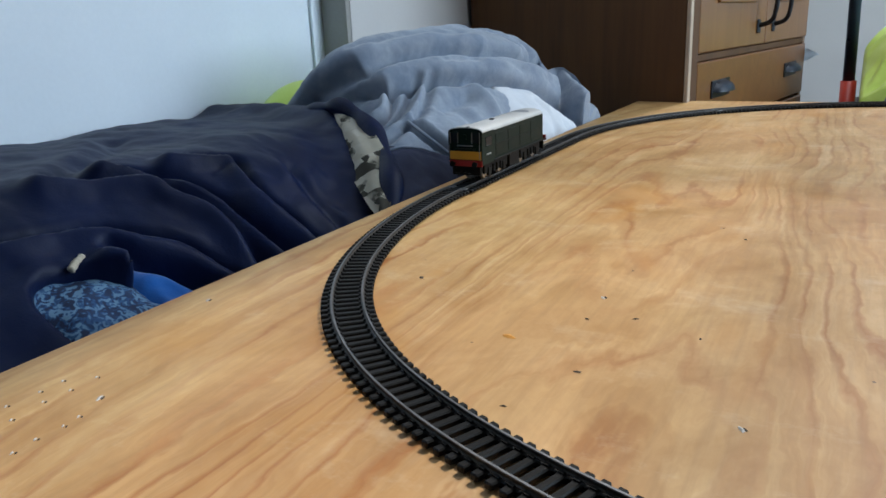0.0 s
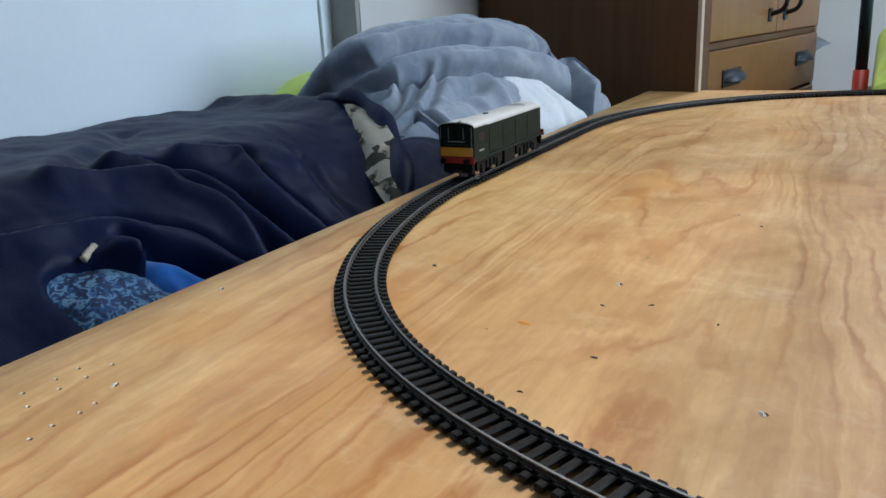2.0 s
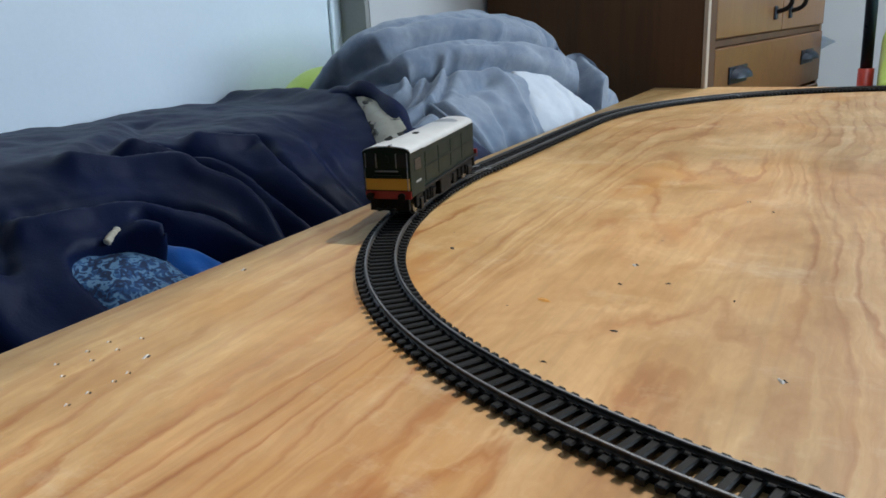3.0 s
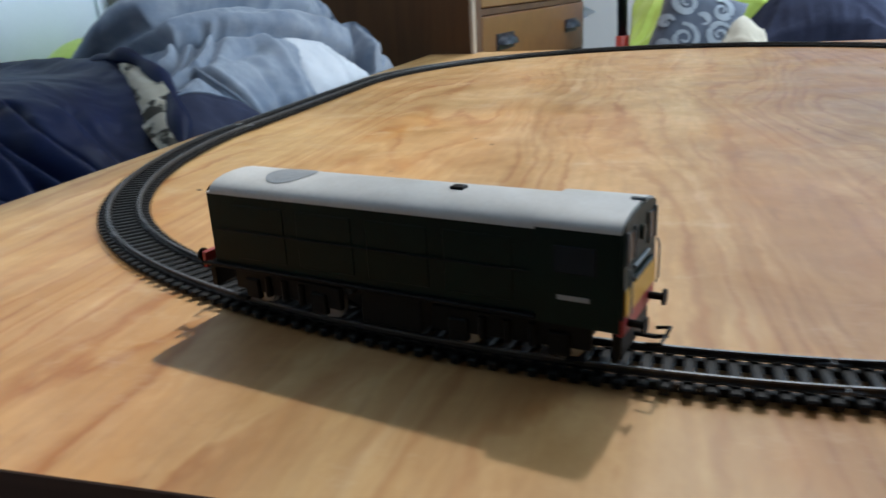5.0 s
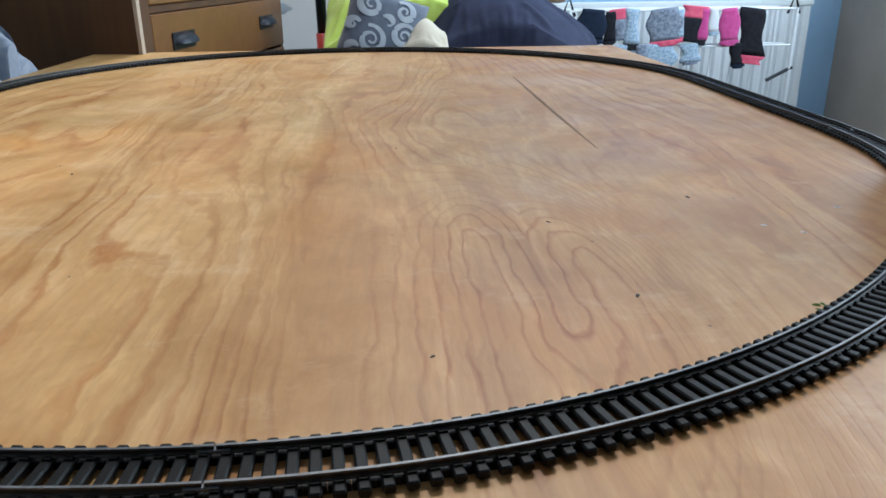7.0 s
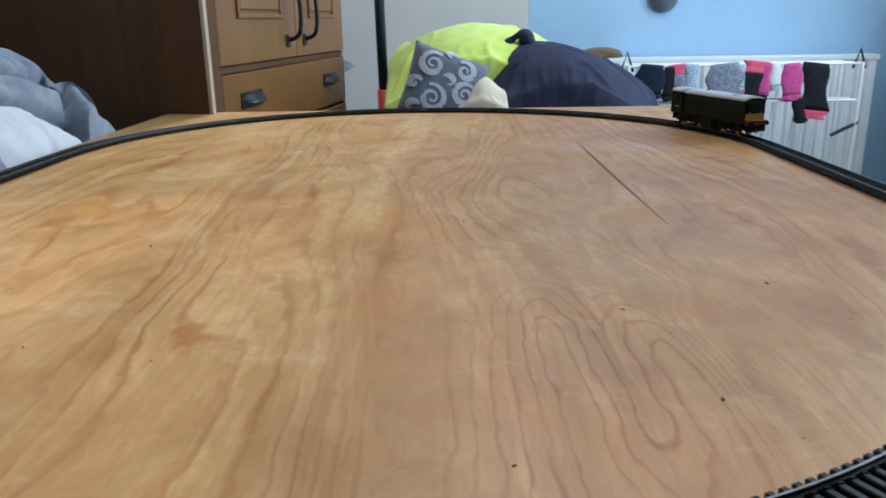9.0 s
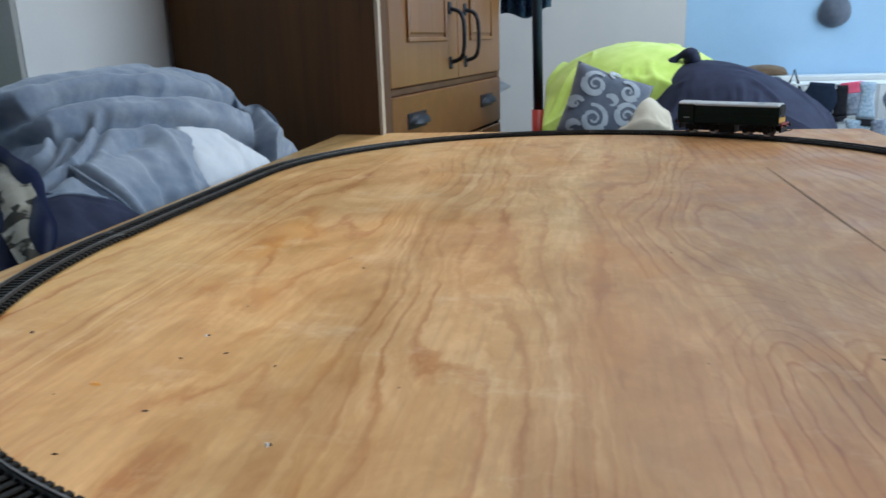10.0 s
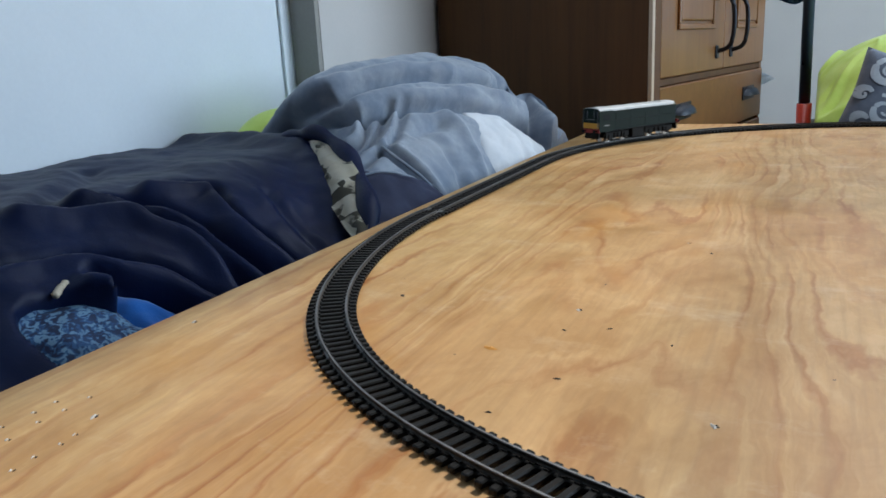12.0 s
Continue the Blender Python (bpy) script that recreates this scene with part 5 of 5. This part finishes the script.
def radiator():
    r = empty("radiator", pose(0.60, 2.66, 0), "white panel radiator with vertical flutes on the wall", "radiator")
    W = 1.0
    bm = bmesh.new()
    n = 27
    prof = []
    for k in range(n):
        x = W * k / n
        prof += [(x, 0.0), (x + 0.006, -0.010), (x + 0.026, -0.010), (x + 0.032, 0.0)]
    prof.append((W, 0.0))
    top = [bm.verts.new((x, y, -0.02)) for x, y in prof]
    low = [bm.verts.new((x, y, -0.52)) for x, y in prof]
    for k in range(len(prof) - 1):
        bm.faces.new((top[k], top[k + 1], low[k + 1], low[k]))
    box(0, W, 0.012, 0.060, -0.52, -0.02, 0.003, 1, bm=bm)
    bmesh.ops.recalc_face_normals(bm, faces=bm.faces[:])
    part("panel", bm, ENAMEL, r)
    part("top_grille", box(-0.004, W + 0.004, -0.012, 0.064, -0.019, 0.0, 0.004, 2), ENAMEL, r)
    for x in (0.12, W - 0.12):
        part("bracket", box(x - 0.015, x + 0.015, 0.0605, 0.0915, -0.45, -0.10), ENAMEL, r)
    return r


radiator()


def sock(x, z_top, length, w, main, toe, dx=0.0, label="", toe_at_top=False):
    """A sock folded over the airer's rail, hanging down on the near side."""
    y = 2.41
    lean = 7 * math.sin(37 * x + 90 * z_top)
    ob = empty("sock", pose(x, y - 0.004 * abs(math.sin(51 * x)), z_top, 0, lean, 5 * math.sin(23 * x)), label, "sock", "socks on the airer")
    def leg(z0, z1, material, name, k0, k1):
        bm = bmesh.new()
        rows = []
        for k in range(9):
            u = k / 8
            zz = z0 + (z1 - z0) * u
            wd = w * (k0 + (k1 - k0) * u) * (1 + 0.16 * math.sin(7 * u + x * 30))
            ox = dx * (z0 + (z1 - z0) * u) / -length
            rows.append([bm.verts.new((ox + wd / 2 * math.cos(a), -0.006 + 0.007 * math.sin(a), zz)) for a in (2 * math.pi * j / 14 for j in range(14))])
        for r0, r1 in zip(rows, rows[1:]):
            for j in range(14):
                bm.faces.new((r0[j], r0[(j + 1) % 14], r1[(j + 1) % 14], r1[j]))
        bm.faces.new(rows[0])
        bm.faces.new(rows[-1])
        bmesh.ops.recalc_face_normals(bm, faces=bm.faces[:])
        part(name, bm, material, ob, smooth=True)
    if toe_at_top:
        leg(0.004, -0.30 * length, toe, "heel", 0.9, 1.0)
        leg(-0.3005 * length, -length, main, "leg", 1.0, 0.8)
    else:
        leg(0.004, -0.84 * length, main, "leg", 0.9, 1.05)
        leg(-0.8405 * length, -length, toe, "toe", 1.05, 0.75)


def airer():
    a = empty("clothes_airer", pose(0.70, 2.41, 0), "white wire clothes airer hung with socks", "clothes airer")
    W = 0.72
    for dy, z in ((0.0, -0.014), (0.06, -0.014), (0.0, -0.125), (0.06, -0.125), (0.12, -0.014)):
        part("wire_rail", tube([(0, dy, z), (W, dy, z)], 0.0035, 8), ENAMEL, a)
    for x in (0.0, W):
        part("leg", tube([(x, 0.0, FLOOR), (x, 0.0, -0.010)], 0.006, 8), ENAMEL, a)
        part("leg", tube([(x, 0.13, FLOOR), (x, 0.13, -0.010)], 0.006, 8), ENAMEL, a)
        part("hinge", tube([(x - 0.018, 0.02, -0.03), (x, 0.02, 0.028), (x + 0.020, 0.02, -0.03)], 0.0045, 8), IRON, a, "black plastic hinge")
    for k in range(10):
        x = W * (0.06 + k * 0.098)
        part("wire", tube([(x, 0.02, -0.127), (x, 0.06, -0.45)], 0.0025, 6), ENAMEL, a)
    part("strut", tube([(W - 0.07, 0.0, -0.235), (W + 0.01, 0.0, -0.195)], 0.006, 8), IRON, a, "black plastic strut")


airer()
sock(0.772, -0.012, 0.100, 0.090, NAVY_KNIT, NAVY_KNIT, 0, "navy sock hanging on the airer")
sock(0.850, -0.012, 0.090, 0.060, GREY_KNIT, PINK, 0.01, "grey sock with pink heel hanging on the airer", True)
sock(0.995, -0.012, 0.110, 0.110, GREY_KNIT, PINK, 0.0, "grey sock with a pink toe hanging on the airer")
sock(1.093, -0.006, 0.105, 0.082, BLACK_KNIT, PINK, 0.0, "black sock with pink heel hanging on the airer", True)
sock(1.150, -0.012, 0.080, 0.036, WHITE_CLOTH, PALE_KNIT, 0.0, "white sock hanging on the airer")
sock(1.200, -0.014, 0.110, 0.066, MAGENTA, MAGENTA, 0.0, "magenta sock hanging on the airer")
sock(1.275, -0.014, 0.165, 0.080, BLACK_KNIT, PINK, 0.03, "long black sock with pink trim hanging on the airer")
sock(0.893, -0.012, 0.120, 0.046, PALE_KNIT, BLACK_KNIT, 0.01, "pale speckled sock with a dark toe on the airer")
sock(0.828, -0.020, 0.100, 0.040, BLACK_KNIT, BLACK_KNIT, -0.01, "black sock hanging on the airer")
sock(1.040, -0.016, 0.095, 0.040, PALE_KNIT, PINK, 0.0, "pale speckled sock with a pink toe on the airer")
sock(1.125, -0.016, 0.105, 0.036, MAGENTA, BLACK_KNIT, 0.0, "magenta sock with a dark toe on the airer")
sock(0.930, -0.120, 0.090, 0.050, GREY_KNIT, GREY_KNIT, 0.0, "grey sock on the lower rail")
sock(1.235, -0.120, 0.075, 0.045, BLACK_KNIT, NAVY_KNIT, 0.01, "black sock on the lower rail")
sock(0.880, -0.120, 0.080, 0.070, PALE_KNIT, PALE_KNIT, 0.0, "pale blue speckled sock on the lower rail")
sock(0.985, -0.120, 0.085, 0.120, PALE_KNIT, GREY_KNIT, 0.0, "pale speckled sock on the lower rail")
sock(1.085, -0.120, 0.060, 0.060, PALE_KNIT, GREY_KNIT, 0.0, "pale speckled sock on the lower rail")
lump("brown_hat", 0.59, 0.75, 2.65, 2.74, 0.040, 0.003, BROWN_FELT, "brown felt hat on the radiator", "hat", 43, (1.05, 1.05), 0.5, cells=(24, 18))


def motions():
    """The locomotive creeps, pulls away at 1.9 s and goes once round the oval."""
    way = [(0.0, 0.214), (1.0, 0.222), (1.7, 0.229), (2.0, 0.247), (2.5, 0.339), (3.0, 0.432), (3.5, 0.530), (4.0, 0.625), (4.5, 0.729), (5.0, 0.864), (5.5, 1.0005), (6.0, 1.152), (6.5, 1.322),
           (7.0, 1.490), (7.5, 1.657), (8.0, 1.823), (8.5, 1.987), (9.0, 2.143), (9.5, 2.302), (10.0, 2.462), (10.5, 2.629), (11.0, 2.800), (11.5, 2.966), (12.0, 3.136)]
    def place(t):
        for (t0, s0), (t1, s1) in zip(way, way[1:]):
            if t <= t1:
                return s0 + (s1 - s0) * (t - t0) / (t1 - t0)
        return way[-1][1]
    def smooth_place(t):
        return sum(place(min(12.0, max(0.0, t + d))) for d in (-0.2, -0.1, 0.0, 0.1, 0.2)) / 5 if t < 11.8 else place(t)
    body, bog, wheel = [], [[], []], []
    for k in range(361):
        t = k / 30
        s = smooth_place(t)
        fx, fy, fh = on_track(s + 0.0445)
        rx, ry, rh = on_track(s - 0.0445)
        h = math.atan2(fy - ry, fx - rx)
        if k % 3 == 0:
            body.append((t, pose((fx + rx) / 2, (fy + ry) / 2, RAIL_TOP, 0, 0, math.degrees(h))))
            for i, (hh, cx) in enumerate(((fh, 0.0445), (rh, -0.0445))):
                d = (hh - h + math.pi) % (2 * math.pi) - math.pi
                bog[i].append((t, pose(cx, 0, 0, 0, 0, math.degrees(d))))
        wheel.append((t, math.degrees((s - way[0][1]) / 0.0068)))
    walk(LOCO, body)
    for i, (bogie, cx) in enumerate(BOGIES):
        walk(bogie, bog[i])
    for w, ax in WHEELSETS:
        walk(w, [(t, pose(ax, 0, 0.0069, 0, a, 0)) for t, a in wheel])


motions()
